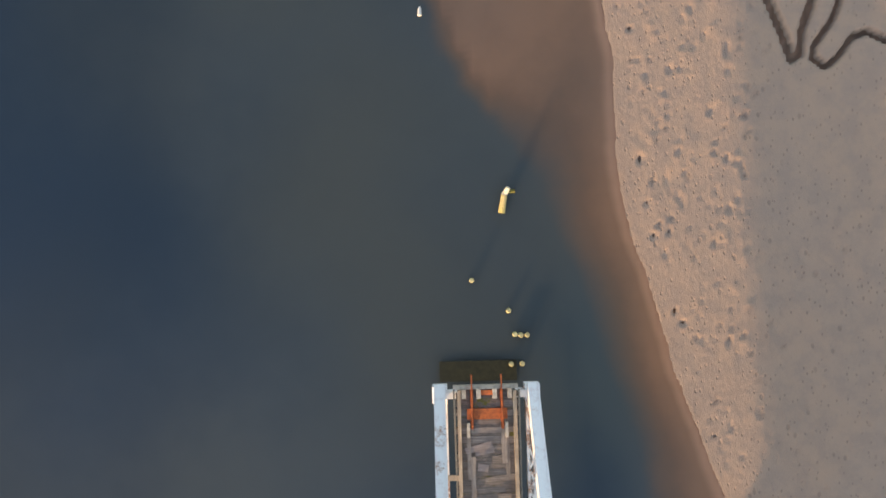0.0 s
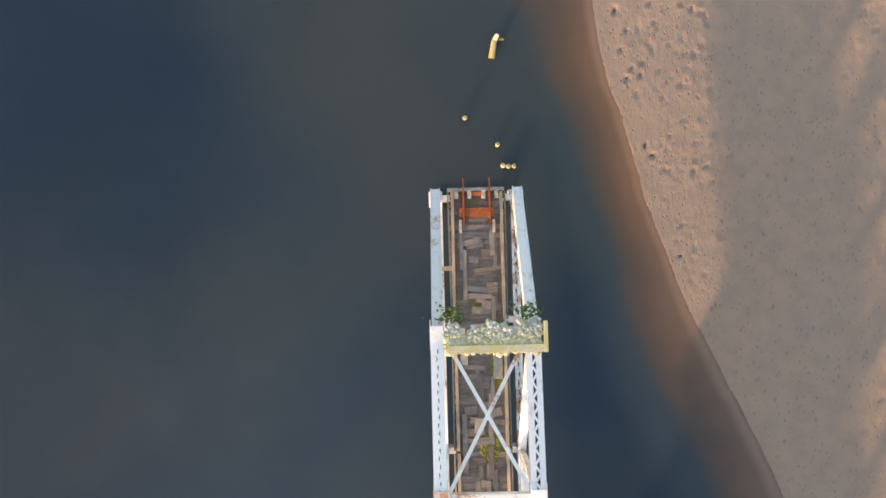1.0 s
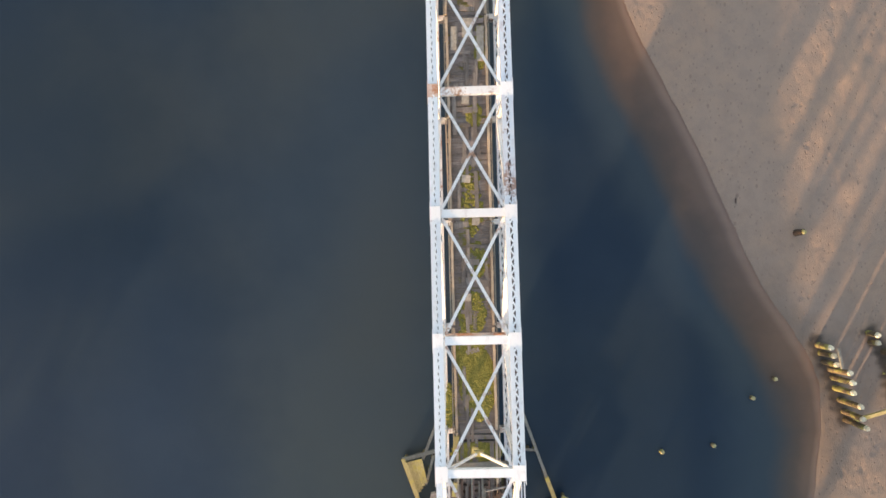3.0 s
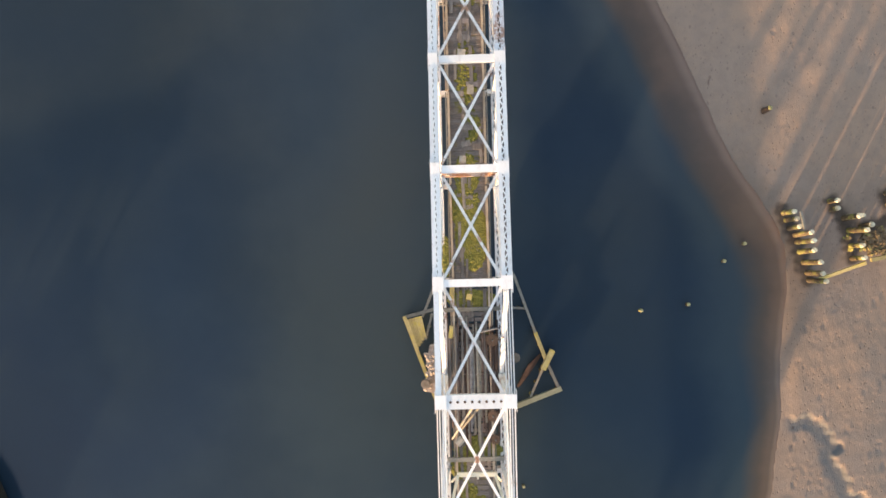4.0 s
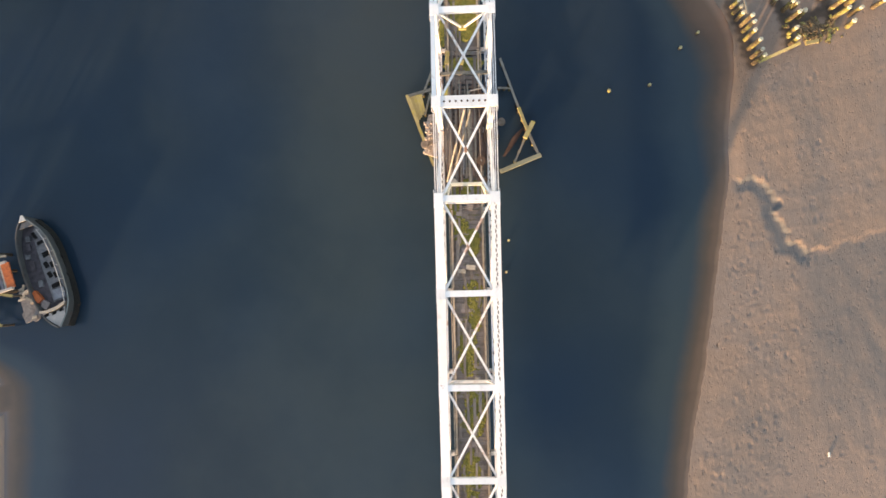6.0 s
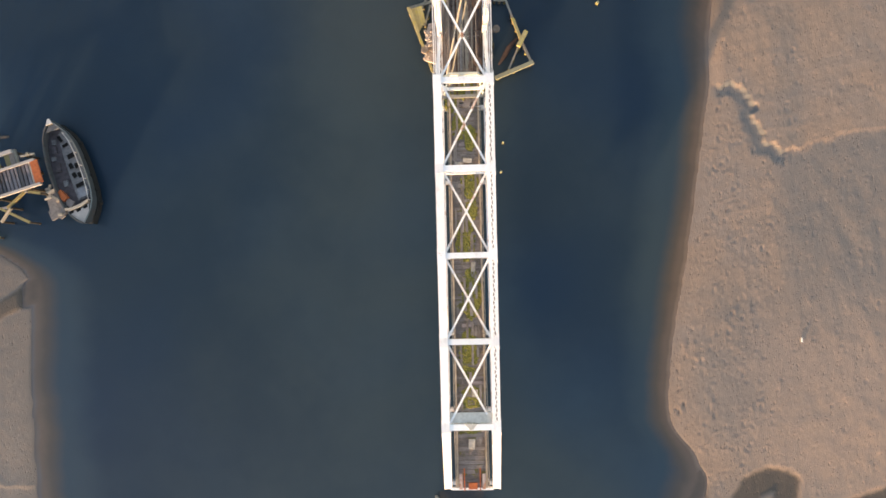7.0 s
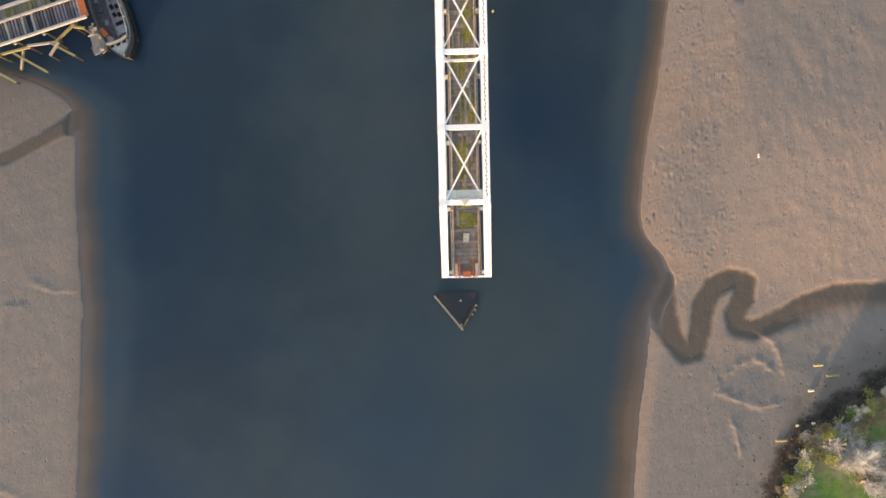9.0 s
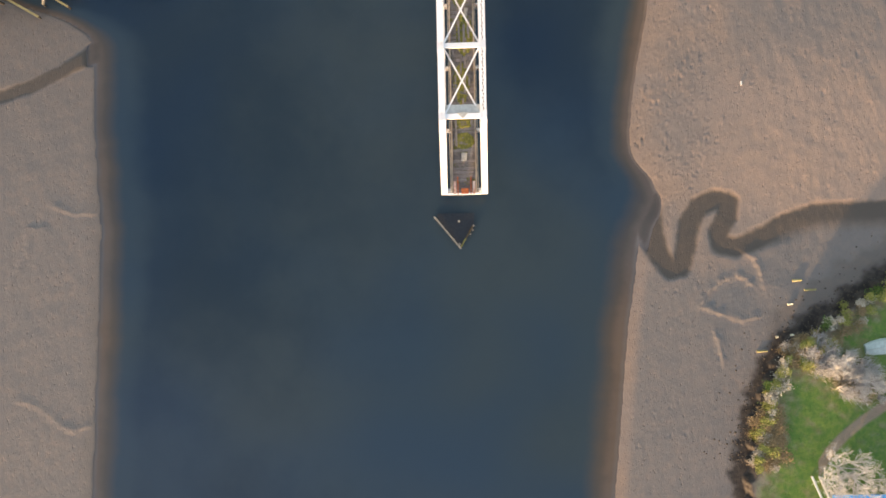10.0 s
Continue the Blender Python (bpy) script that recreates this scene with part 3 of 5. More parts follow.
def laced(p, q, w, d, gap, pitch=0.42, cover=False):
    """Two channels joined by zigzag bars, or closed by a cover plate."""
    s = Shape()
    p, q = Vector(p), Vector(q)
    z = (q - p).normalized()
    side = Vector((1, 0, 0)) if abs(z.x) < 0.9 else Vector((0, 1, 0))
    up = side.cross(z).normalized()
    if up.z < 0:
        up = -up
    if cover:
        return s.box(p, q, w, d, up)
    flange = (w - gap) / 2
    for k in (-1, 1):
        off = side * (k * (w / 2 - 0.02))
        s.box(p + off, q + off, 0.04, d, up)
        for h in (-1, 1):
            o = side * (k * (w / 2 - flange / 2)) + up * (h * (d / 2 - 0.02))
            s.box(p + o, q + o, flange, 0.045, up)
    n = max(2, int((q - p).length / pitch))
    for i in range(n):
        a, b = p.lerp(q, i / n), p.lerp(q, (i + 1) / n)
        k = 1 if i % 2 else -1
        reach = gap / 2 + 0.03
        for h in (-1, 1):
            o = up * (h * (d / 2 + 0.006))
            s.box(a + side * (k * reach) + o, b - side * (k * reach) + o, 0.10, 0.014, up)
    return s


def node(k, top=True):
    y = k * PANEL
    return y, (top_z(y) - 0.24 if top else DECK - 0.62)


rng = random.Random(4)
for sx in (-1, 1):
    x = sx * HALF
    # top chords, panel by panel; the two middle panels are bundles of bars
    for k in range(-5, 5):
        (ya, za), (yb, zb) = node(k), node(k + 1)
        if k in (-1, 0):
            if (sx, k) == (-1, 0):
                part("top_chord", laced((x - 0.12, ya, za), (x - 0.12, yb, zb), 0.36, 0.4, 0.1, 0.4, True), WHITE, bridge)
            for i in range(4) if (sx, k) != (-1, 0) else (3,):
                o = (i - 1.5) * 0.155
                bow = Shape().box((x + o, ya, za + 0.1 * (i % 2)), (x + o, yb, zb + 0.1 * (i % 2)), 0.06, 0.22)
                part("eye_bar", bow, WHITE, bridge, "thin flat white tie bar")
            continue
        closed = sx < 0 and k < -1
        gap = 0.08 if sx < 0 else 0.15 if k > 0 else 0.14
        mat = WHITE if k < 1 or rng.random() < 0.7 else FADED
        wide = 0.57 if sx < 0 and k > 0 else 0.66
        off = -0.045 if wide < 0.6 else 0.0
        part("top_chord", laced((x + off, ya, za), (x + off, yb, zb), wide, 0.46, gap, 0.34, closed), mat, bridge)
        # dark plate added in place of the shade between the lacing
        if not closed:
            part("chord_web", Shape().box((x + off, ya, za - 0.02), (x + off, yb, zb - 0.02), wide - 0.1, 0.04), DARKSTEEL, bridge, "dark plate standing in for shade inside the laced chord")
    # sloping end posts
    for e in (-1, 1):
        yt, zt = node(5 * e)
        s = laced((x + sx * 0.14, 6 * e * PANEL, DECK - 0.40), (x, yt, zt), 0.62 if e < 0 else 0.47, 0.5, 0.1, 0.4, True)
        for g in (-1, 1):
            w = 0.31 if e < 0 else 0.235
            s.box((x + sx * 0.14 + g * w, 6 * e * PANEL, DECK - 0.32), (x + g * w, yt, zt + 0.08), 0.05, 0.62)
        post = part("end_post", s, FADED if e > 0 else WHITE, bridge, "pale faded end post" if e > 0 else "bright white end post")
        shoe = Shape().box((x + sx * 0.14, e * (6 * PANEL + 0.05), DECK - 0.75), (x + sx * 0.14, e * (6 * PANEL - 0.75), DECK - 0.75), 0.72, 0.8)
        part("end_shoe", shoe, FADED if e > 0 else WHITE, post)
    # bottom chords
    for k in range(-6, 6):
        s = laced((x, k * PANEL, DECK - 0.62), (x, (k + 1) * PANEL, DECK - 0.62), 0.42, 0.5, 0.14, 0.5)
        part("bottom_chord", s, BRACE if k % 3 else FADED, bridge)
    # uprights at the nodes
    for k in range(-5, 6):
        y, zt = node(k)
        w = 0.5 if k == 0 else 0.26
        s = laced((x, y, DECK - 0.5), (x, y, zt - 0.2), w, 0.30, 0.12, 0.4)
        part("post", s, WHITE if k % 2 else BRACE, bridge)
        slim = sx < 0 and k > 1
        cx, half = (x - 0.045, 0.285) if slim else (x, 0.33)
        plate = Shape().box((cx, y - 0.42, zt + 0.245), (cx, y + 0.42, zt + 0.245), 2 * half, 0.03)
        for g in (-1, 1):
            plate.box((cx + g * (half + 0.012), y - 0.65, zt - 0.1), (cx + g * (half + 0.012), y + 0.65, zt - 0.1), 0.02, 0.7)
        part("gusset_plate", plate, STAIN if (sx, k) == (-1, 4) else WHITE, bridge, "rust-stained plate" if (sx, k) == (-1, 4) else "")
    # diagonals, every second node
    for k, j in ((5, 4), (3, 4), (3, 2), (1, 2), (1, 0)):
        for e in (-1, 1):
            (ya, za), (yb, zb) = node(k * e), node(j * e, False)
            s = laced((x, ya, za - 0.15), (x, yb, zb + 0.5), 0.40 if k != 1 or j else 0.28, 0.34, 0.06, 0.4, j != 4 or k == 5)
            part("diagonal", s, WHITE, bridge)

for k in range(-5, 6):
    y, zt = node(k)
    wide = 0.85 if k == 0 else 0.46 if k != -5 else 0.5
    # struts between the trusses
    s = laced((-HALF + 0.33, y, zt + 0.02), (HALF - 0.33, y, zt + 0.02), wide, 0.34, 0.02, 0.45, True)
    strut = part("top_strut", s, GREYWOOD if k == 5 else BRACE if k == 4 else WHITE, bridge, "lichen-grey strut" if k == 5 else "")
    if k == 0:
        # flat dark discs paint the shade of round holes on the closed strut
        for i in range(8):
            hx = -1.5 + 3.0 * i / 7
            part("hand_hole", Shape().tube((hx, y, zt + 0.18), (hx, y, zt + 0.2), 0.085, 0.085, 10), DARKSTEEL, strut, "dark disc standing in for shade in a round hole")
    # sway frames below some of them
    if k == 1:
        for a in (-1, 1):
            part("sway_brace", Shape().box((a * (HALF - 0.2), y, zt - 0.3), (a * 0.1, y, zt - 3.4), 0.14, 0.12), WHITE, bridge)
        part("sway_plate", Shape().box((-0.3, y, zt - 3.45), (0.3, y, zt - 3.45), 0.34, 0.3), LICHEN, bridge, "lichen-yellow plate below the sway braces")
    if k in (2, -1, -2, -3):
        tint = {2: STAIN, -3: BRACE}.get(k, WHITE)
        part("sway_bar", Shape().box((-1.75, y, zt - 2.5), (1.75, y, zt - 2.5), 0.24, 0.2), tint, bridge, "rusty orange sway bar" if k == 2 else "")
        for a in (-1, 1):
            part("knee_brace", Shape().box((a * (HALF - 0.1), y, zt - 0.9), (a * 1.3, y, zt - 2.4), 0.12, 0.12), tint, bridge)
# floor beams
for k in range(-6, 7):
    y = k * PANEL - (0.35 if k == 6 else -0.35 if k == -6 else 0)
    beam = Shape().box((-HALF - 0.1, y, DECK - 0.52), (HALF + 0.1, y, DECK - 0.52), 0.05, 0.6)
    for h in (-0.3, 0.3):
        beam.box((-HALF - 0.1, y, DECK - 0.52 + h), (HALF + 0.1, y, DECK - 0.52 + h), 0.34, 0.04)
    part("floor_beam", beam, BRACE if abs(k) < 6 else WHITE, bridge)
for k in range(-6, 6):
    for x in (-0.8, 0.8):
        s = Shape().box((x, k * PANEL + 0.2, DECK - 0.48), (x, (k + 1) * PANEL - 0.2, DECK - 0.48), 0.05, 0.42)
        s.box((x, k * PANEL + 0.2, DECK - 0.28), (x, (k + 1) * PANEL - 0.2, DECK - 0.28), 0.28, 0.03)
        part("stringer", s, DARKSTEEL, bridge)
# crossing lateral bars of the roof
for k in range(-5, 5):
    (ya, za), (yb, zb) = node(k), node(k + 1)
    for a in (-1, 1):
        drop = -0.02 if a > 0 else 0.05
        p = Vector((a * (HALF - 0.36), ya + 0.32, za + drop))
        q = Vector((-a * (HALF - 0.36), yb - 0.32, zb + drop))
        s = Shape().box(p, q, 0.17, 0.02).box(p - Vector((0, 0, 0.05)), q - Vector((0, 0, 0.05)), 0.03, 0.1)
        part("lateral_brace", s, BRACE if (k > 0 or rng.random() < 0.3) else WHITE, bridge)
    c = (Vector((0, (ya + yb) / 2, (za + zb) / 2 + 0.07)))
    part("crossing_plate", Shape().box(c - Vector((0, 0.2, 0)), c + Vector((0, 0.2, 0)), 0.22, 0.02), STAIN if k == -1 else BRACE, bridge)

# ---- deck of the bridge ----
rng = random.Random(11)
tie_meshes = []
for i in range(5):
    s = Shape()
    w, l = 0.24 + 0.02 * i, 1.42 + 0.05 * (i % 3)
    s.box((-l, 0, 0), (l, 0, 0.01 * (i - 2)), w, 0.22)
    tie_meshes.append(s.mesh("tie", TIE))
y = -6 * PANEL + 0.25
while y < 6 * PANEL - 0.2:
    if rng.random() > 0.06:
        ob = new("tie", rng.choice(tie_meshes))
        ob.parent = bridge
        ob.matrix_basis = pose(rng.uniform(-0.06, 0.06), y, DECK - 0.11 + rng.uniform(-0.03, 0.02), 0, rng.uniform(-1, 1), rng.uniform(-1.5, 1.5))
    y += rng.uniform(0.36, 0.46)
dirt = timber("deck_dirt", (0.26, 0.22, 0.20), (0.12, 0.104, 0.096), 0.95, (0.25, 1, 1), 0.1, (0.155, 0.145, 0.035), 0.54)
for k in range(-6, 6):
    if k not in (-1, 0):
        part("deck_dirt", Shape().box((0, k * PANEL + 0.01, DECK - 0.05), (0, (k + 1) * PANEL - 0.01, DECK - 0.05), 2.7, 0.06), dirt, bridge, "packed dirt and rotted wood between the ties")
for sx in (-1, 1):
    for k in range(-6, 6):
        a, b = k * PANEL + rng.uniform(0.02, 0.1), (k + 1) * PANEL - rng.uniform(0.02, 0.1)
        o = rng.uniform(-0.03, 0.03)
        part("guard_timber", Shape().box((sx * 1.33 + o, a, DECK + 0.09), (sx * 1.33 - o, b, DECK + 0.09), 0.17, 0.18), GUARD, bridge)
        part("edge_board", Shape().box((sx * 1.52 - o, a, DECK + 0.02), (sx * 1.52 + o, b, DECK + 0.02), 0.08, 0.14), GREYWOOD if k % 3 else GUARD, bridge)
# loose boards along the middle
plank_meshes = []
for i in range(6):
    l, w = 0.9 + 0.45 * i, 0.20 + 0.03 * (i % 3)
    plank_meshes.append(Shape().box((0, -l / 2, 0), (0, l / 2, 0), w, 0.05).mesh("plank", PLANK))
for _ in range(90):
    ob = new("plank", rng.choice(plank_meshes))
    ob.parent = bridge
    ob.matrix_basis = pose(rng.uniform(-1.05, 1.05), rng.uniform(-40, 40), DECK + rng.uniform(0.03, 0.07), 0, 0, rng.uniform(-2.5, 2.5))
mauve = timber("mauve_grey_board", (0.30, 0.265, 0.265), (0.19, 0.165, 0.165), along=(0.1, 1, 1), spread=0.15)
short_meshes = [Shape().box((-w / 2, 0, 0), (w / 2, 0, 0), d, 0.05).mesh("short_board", mat) for w, d, mat in
                ((0.9, 0.32, mauve), (0.7, 0.45, PLANK), (1.3, 0.28, mauve), (0.6, 0.6, TIE), (1.0, 0.4, PLANK), (0.5, 0.35, mauve), (1.6, 0.24, TIE))]
for _ in range(80):
    ob = new("short_board", rng.choice(short_meshes))
    ob.parent = bridge
    y = rng.uniform(-40.5, 40)
    if abs(y) > 6:
        ob.matrix_basis = pose(rng.uniform(-0.75, 0.75), y, DECK + rng.uniform(0.0, 0.04), 0, rng.uniform(-2, 2), rng.uniform(-16, 16))
    else:
        ob.matrix_basis = pose(rng.uniform(-0.75, 0.75), 26 + 2 * y, DECK + 0.065, 0, 0, rng.uniform(-6, 6))
pale = plain("bleached_board", (0.50, 0.46, 0.40), (0.33, 0.30, 0.26), 5, 0.9)
for x, y, w, l in ((0.05, 34.3, 0.7, 1.3), (-0.9, 33.6, 0.4, 1.6), (0.9, 33.2, 0.5, 2.4), (-0.2, 29.5, 0.5, 0.8), (0.3, 21.2, 0.5, 0.7), (-0.4, 16.0, 0.5, 0.5),
                   (0.2, -12.1, 0.8, 0.4), (-0.6, -12.4, 0.7, 0.35), (0.0, -38.2, 0.6, 0.9), (0.5, -22.0, 0.4, 0.9), (-0.3, 24.0, 0.6, 0.5), (0.4, -33.6, 0.5, 0.7)):
    part("bleached_board", Shape().box((x, y - l / 2, DECK + 0.09), (x + 0.05, y + l / 2, DECK + 0.10), w, 0.06), pale, bridge, "sun-bleached broken board")
# rusted ends of the track
for sx in (-1, 1):
    r = Shape().box((sx * 0.72, 40.3, DECK + 0.16), (sx * 0.70, 42.85, DECK + 0.16), 0.06, 0.16)
    r.box((sx * 0.72, 40.3, DECK + 0.06), (sx * 0.70, 42.3, DECK + 0.06), 0.14, 0.03)
    part("rail", r, RUST, bridge, "short rusty rail")
    part("rail_block", Shape().box((sx * 0.90, 39.9, DECK + 0.14), (sx * 0.90, 40.6, DECK + 0.14), 0.14, 0.18), pale, bridge)
    for x in (0.38, 1.08):
        part("bearing_block", Shape().box((sx * x, 41.75, DECK + 0.16), (sx * x, 42.2, DECK + 0.16), 0.2, 0.25), pale, bridge)
    part("rail", Shape().box((sx * 0.72, -42.4, DECK + 0.14), (sx * 0.72, -40.4, DECK + 0.14), 0.09, 0.18), RUST, bridge, "short rusty rail")
    part("track_plate", Shape().box((sx * 1.05, -42.3, DECK + 0.06), (sx * 1.05, -40.9, DECK + 0.06), 0.3, 0.05), STAIN, bridge)
part("rust_plate", Shape().box((-0.95, 41.0, DECK + 0.10), (0.95, 41.0, DECK + 0.10), 0.5, 0.06), RUST, bridge, "orange rusted plate across the track")
part("rust_plate", Shape().box((-0.4, 42.0, DECK + 0.10), (0.4, 42.0, DECK + 0.10), 0.22, 0.08), RUST, bridge, "orange rusted plate across the track")
part("rust_plate", Shape().box((-0.35, -42.0, DECK + 0.10), (0.45, -42.0, DECK + 0.10), 0.6, 0.05), RUST, bridge, "orange rusted plate across the track")
part("end_beam", Shape().box((-1.58, 42.25, DECK - 0.05), (1.5, 42.25, DECK - 0.05), 0.18, 0.3), pale, bridge)
part("end_beam", Shape().box((-1.92, -42.28, DECK - 0.1), (1.92, -42.28, DECK - 0.1), 0.2, 0.36), WHITE, bridge)
part("bracket", Shape().box((-2.1, 38.0, DECK + 0.02), (-1.3, 38.0, DECK + 0.05), 0.24, 0.12), GUARD, bridge)

# working gear over the pivot: long timbers, drum and poles
dark_boards = timber("dark_long_board", (0.17, 0.12, 0.11), (0.05, 0.045, 0.045), along=(1, 0.05, 1), spread=0.5)
red_boards = timber("red_brown_board", (0.26, 0.16, 0.12), (0.10, 0.065, 0.055), along=(1, 0.05, 1), spread=0.4)
steel_sheen = plain("worn_blue_grey_steel", (0.30, 0.31, 0.33), (0.16, 0.16, 0.17), 4, 0.5, 0.4)
for i in range(30):
    x = -1.85 + 3.7 * (i + rng.uniform(0.2, 0.8)) / 30
    a, b = rng.uniform(-6.2, -3.0), rng.uniform(2.0, 4.6)
    mid = abs(x - 0.1) < 0.55
    mat = rng.choice((GREYWOOD, steel_sheen, dark_boards, GREYWOOD) if mid else (red_boards, dark_boards, dark_boards, PLANK) if x < 0 else (dark_boards, dark_boards, dark_boards, GREYWOOD))
    part("long_board", Shape().box((x, a, DECK + rng.uniform(0.05, 0.2)), (x + rng.uniform(-0.1, 0.1), b, DECK + rng.uniform(0.05, 0.2)), rng.uniform(0.05, 0.16), 0.1), mat, bridge)
for y, mat in ((4.85, GREYWOOD), (-6.1, GREYWOOD)):
    part("cross_timber", Shape().box((-2.0, y, DECK + 0.12), (2.1, y + 0.05, DECK + 0.12), 0.3, 0.24), mat, bridge)
part("leaning_pole", Shape().tube((0.0, -0.3, 12.6), (-1.65, -4.6, DECK + 0.1), 0.08, 0.07, 7), pale, bridge, "pale weathered leaning pole")
part("leaning_pole", Shape().tube((0.45, -0.3, 12.6), (-1.05, -4.0, DECK + 0.1), 0.08, 0.07, 7), GREYWOOD, bridge, "pale weathered leaning pole")
part("winch_drum", Shape().tube((-1.3, -4.9, DECK + 0.35), (-0.9, -4.5, DECK + 0.35), 0.28, 0.28, 12), pale, bridge)
for x, y, w, l in ((-1.45, 5.7, 0.35, 1.1), (-0.2, 5.6, 0.4, 0.4), (-1.6, 2.8, 0.3, 0.9)):
    part("lichen_block", Shape().box((x, y, DECK + 0.15), (x + 0.1, y + l, DECK + 0.18), w, 0.25), LICHEN, bridge)
frame_mat = painted_steel("cream_paint", (0.86, 0.84, 0.72), (0.64, 0.60, 0.48), (0.3, 0.2, 0.12))
part("sway_portal", Shape().box((-1.3, -5.55, 9.7), (1.35, -5.55, 9.7), 0.26, 0.22), frame_mat, bridge, "cream-painted bar of the sway portal")
for a in (-1, 1):
    part("sway_portal", Shape().box((a * 1.75, -6.85, 12.9), (a * 1.22, -5.6, 9.7), 0.16, 0.16), frame_mat, bridge)
    part("sway_portal", Shape().box((a * 1.25, -5.65, 9.6), (a * 1.7, -6.7, 7.6), 0.12, 0.12), frame_mat, bridge)
part("sway_hanger", Shape().box((0.1, -5.6, 9.6), (0.1, -6.2, 8.6), 0.1, 0.1), frame_mat, bridge)
# turning gear beside the long boards
for x, y, r in ((1.45, 2.6, 0.42), (1.35, -2.9, 0.36), (1.5, -4.6, 0.30)):
    gear = part("gear_wheel", Shape().tube((x, y, DECK + 0.3), (x, y, DECK + 0.42), r, r, 20), DARKSTEEL, bridge, "dark toothed gear wheel")
    for i in range(12):
        a = 2 * math.pi * i / 12
        part("gear_tooth", Shape().box((x + r * 0.97 * math.cos(a), y + r * 0.97 * math.sin(a), DECK + 0.36), (x + (r + 0.08) * math.cos(a), y + (r + 0.08) * math.sin(a), DECK + 0.36), 0.09, 0.12), DARKSTEEL, gear)
    part("gear_shaft", Shape().tube((x, y, DECK), (x, y, DECK + 0.75), 0.07, 0.06, 8), steel_sheen, gear)
part("cross_shaft", Shape().tube((0.5, 3.2, DECK + 0.45), (1.95, 3.5, DECK + 0.45), 0.07, 0.07, 8), steel_sheen, bridge)
for k in (-1, 1):
    part("turntable_girder", Shape().box((k * 2.0, -5.2, DECK - 1.2), (k * 2.0, 5.2, DECK - 1.2), 0.4, 0.7), DARKSTEEL, bridge)
part("turntable_drum", Shape().tube((0, 0, 2.2), (0, 0, 3.4), 2.5, 2.5, 32), DARKSTEEL, bridge, "dark rusted turntable drum")

# portals at both ends of the roof
yn, zn = node(5)
crusted = timber("crusted_timber", (0.60, 0.57, 0.42), (0.38, 0.36, 0.22), along=(1, 1, 1), green=(0.46, 0.42, 0.20), green_from=0.5)
part("portal_beam", Shape().box((-1.65, yn - 0.62, zn + 0.32), (2.62, yn - 0.62, zn + 0.32), 0.34, 0.22), crusted, bridge, "pale lichen-covered beam")
for a, b, o, w in ((-1.7, -0.9, 0.1, 0.5), (-1.0, 0.2, -0.15, 0.42), (-0.4, 0.9, 0.22, 0.3), (0.4, 1.7, -0.1, 0.5), (1.1, 2.3, 0.18, 0.34), (-1.6, 1.6, -0.38, 0.2)):
    part("portal_board", Shape().box((a, yn + o, zn + 0.26), (b, yn + o + rng.uniform(-0.06, 0.06), zn + 0.28), w, 0.2), rng.choice((GREYWOOD, pale, crusted)), bridge, "weathered portal board with moss")
part("portal_upright", Shape().box((2.62, yn - 0.8, zn + 0.35), (2.62, yn + 0.55, zn + 0.35), 0.16, 0.3), crusted, bridge)
part("portal_upright", Shape().box((-1.3, yn - 0.6, zn + 0.3), (-1.3, yn + 0.6, zn + 0.3), 0.1, 0.16), pale, bridge)
ys, zs = node(-5)
beige = plain("beige_plate", (0.66, 0.63, 0.57), (0.50, 0.47, 0.42), 2.5, 0.8)
part("portal_plate", Shape().box((-1.75, ys + 0.75, zs + 0.0), (1.75, ys + 0.75, zs + 0.0), 0.85, 0.1), beige, bridge, "weathered beige portal plate")
part("portal_peak", Shape().prism([(-0.55, ys + 0.32), (0, ys - 0.30), (0.55, ys + 0.32)], zs + 0.19, zs + 0.24), beige, bridge)
for a in (-1, 1):
    part("portal_knee", Shape().box((a * 1.75, ys - 0.05, zs - 0.3), (a * 1.2, ys + 0.5, zs - 1.3), 0.14, 0.14), WHITE, bridge)


# ---- plants on the bridge ----
def leaf(s, c, size, rng):
    """One small bent leaf of two faces."""
    a, b = rng.uniform(0, 2 * math.pi), rng.uniform(-0.5, 0.9)
    u = Vector((math.cos(a) * math.cos(b), math.sin(a) * math.cos(b), math.sin(b))) * size
    w = Vector((-math.sin(a), math.cos(a), rng.uniform(-0.5, 0.5))) * size * 0.45
    n = len(s.v)
    c = Vector(c)
    s.v += [c, c + u * 0.5 + w, c + u, c + u * 0.5 - w]
    s.f += [(n, n + 1, n + 2), (n, n + 2, n + 3)]


def leaf_material(name, a, b):
    n = Net(name)
    g = n.node("NewGeometry")
    c = n.mix(g.outputs["Random Per Island"], a, b)
    n.bsdf.inputs["Subsurface Weight"].default_value = 0.0
    return n.done(c, 0.6, 0.0, None, 0.3)


GREEN_LEAF = leaf_material("green_leaf", (0.05, 0.11, 0.02), (0.14, 0.20, 0.04))
YELLOW_LEAF = leaf_material("yellow_leaf", (0.17, 0.20, 0.035), (0.40, 0.39, 0.12))
BROWN_LEAF = leaf_material("brown_leaf", (0.20, 0.145, 0.07), (0.36, 0.27, 0.15))
DRY_LEAF = leaf_material("dry_leaf", (0.36, 0.32, 0.24), (0.56, 0.52, 0.43))

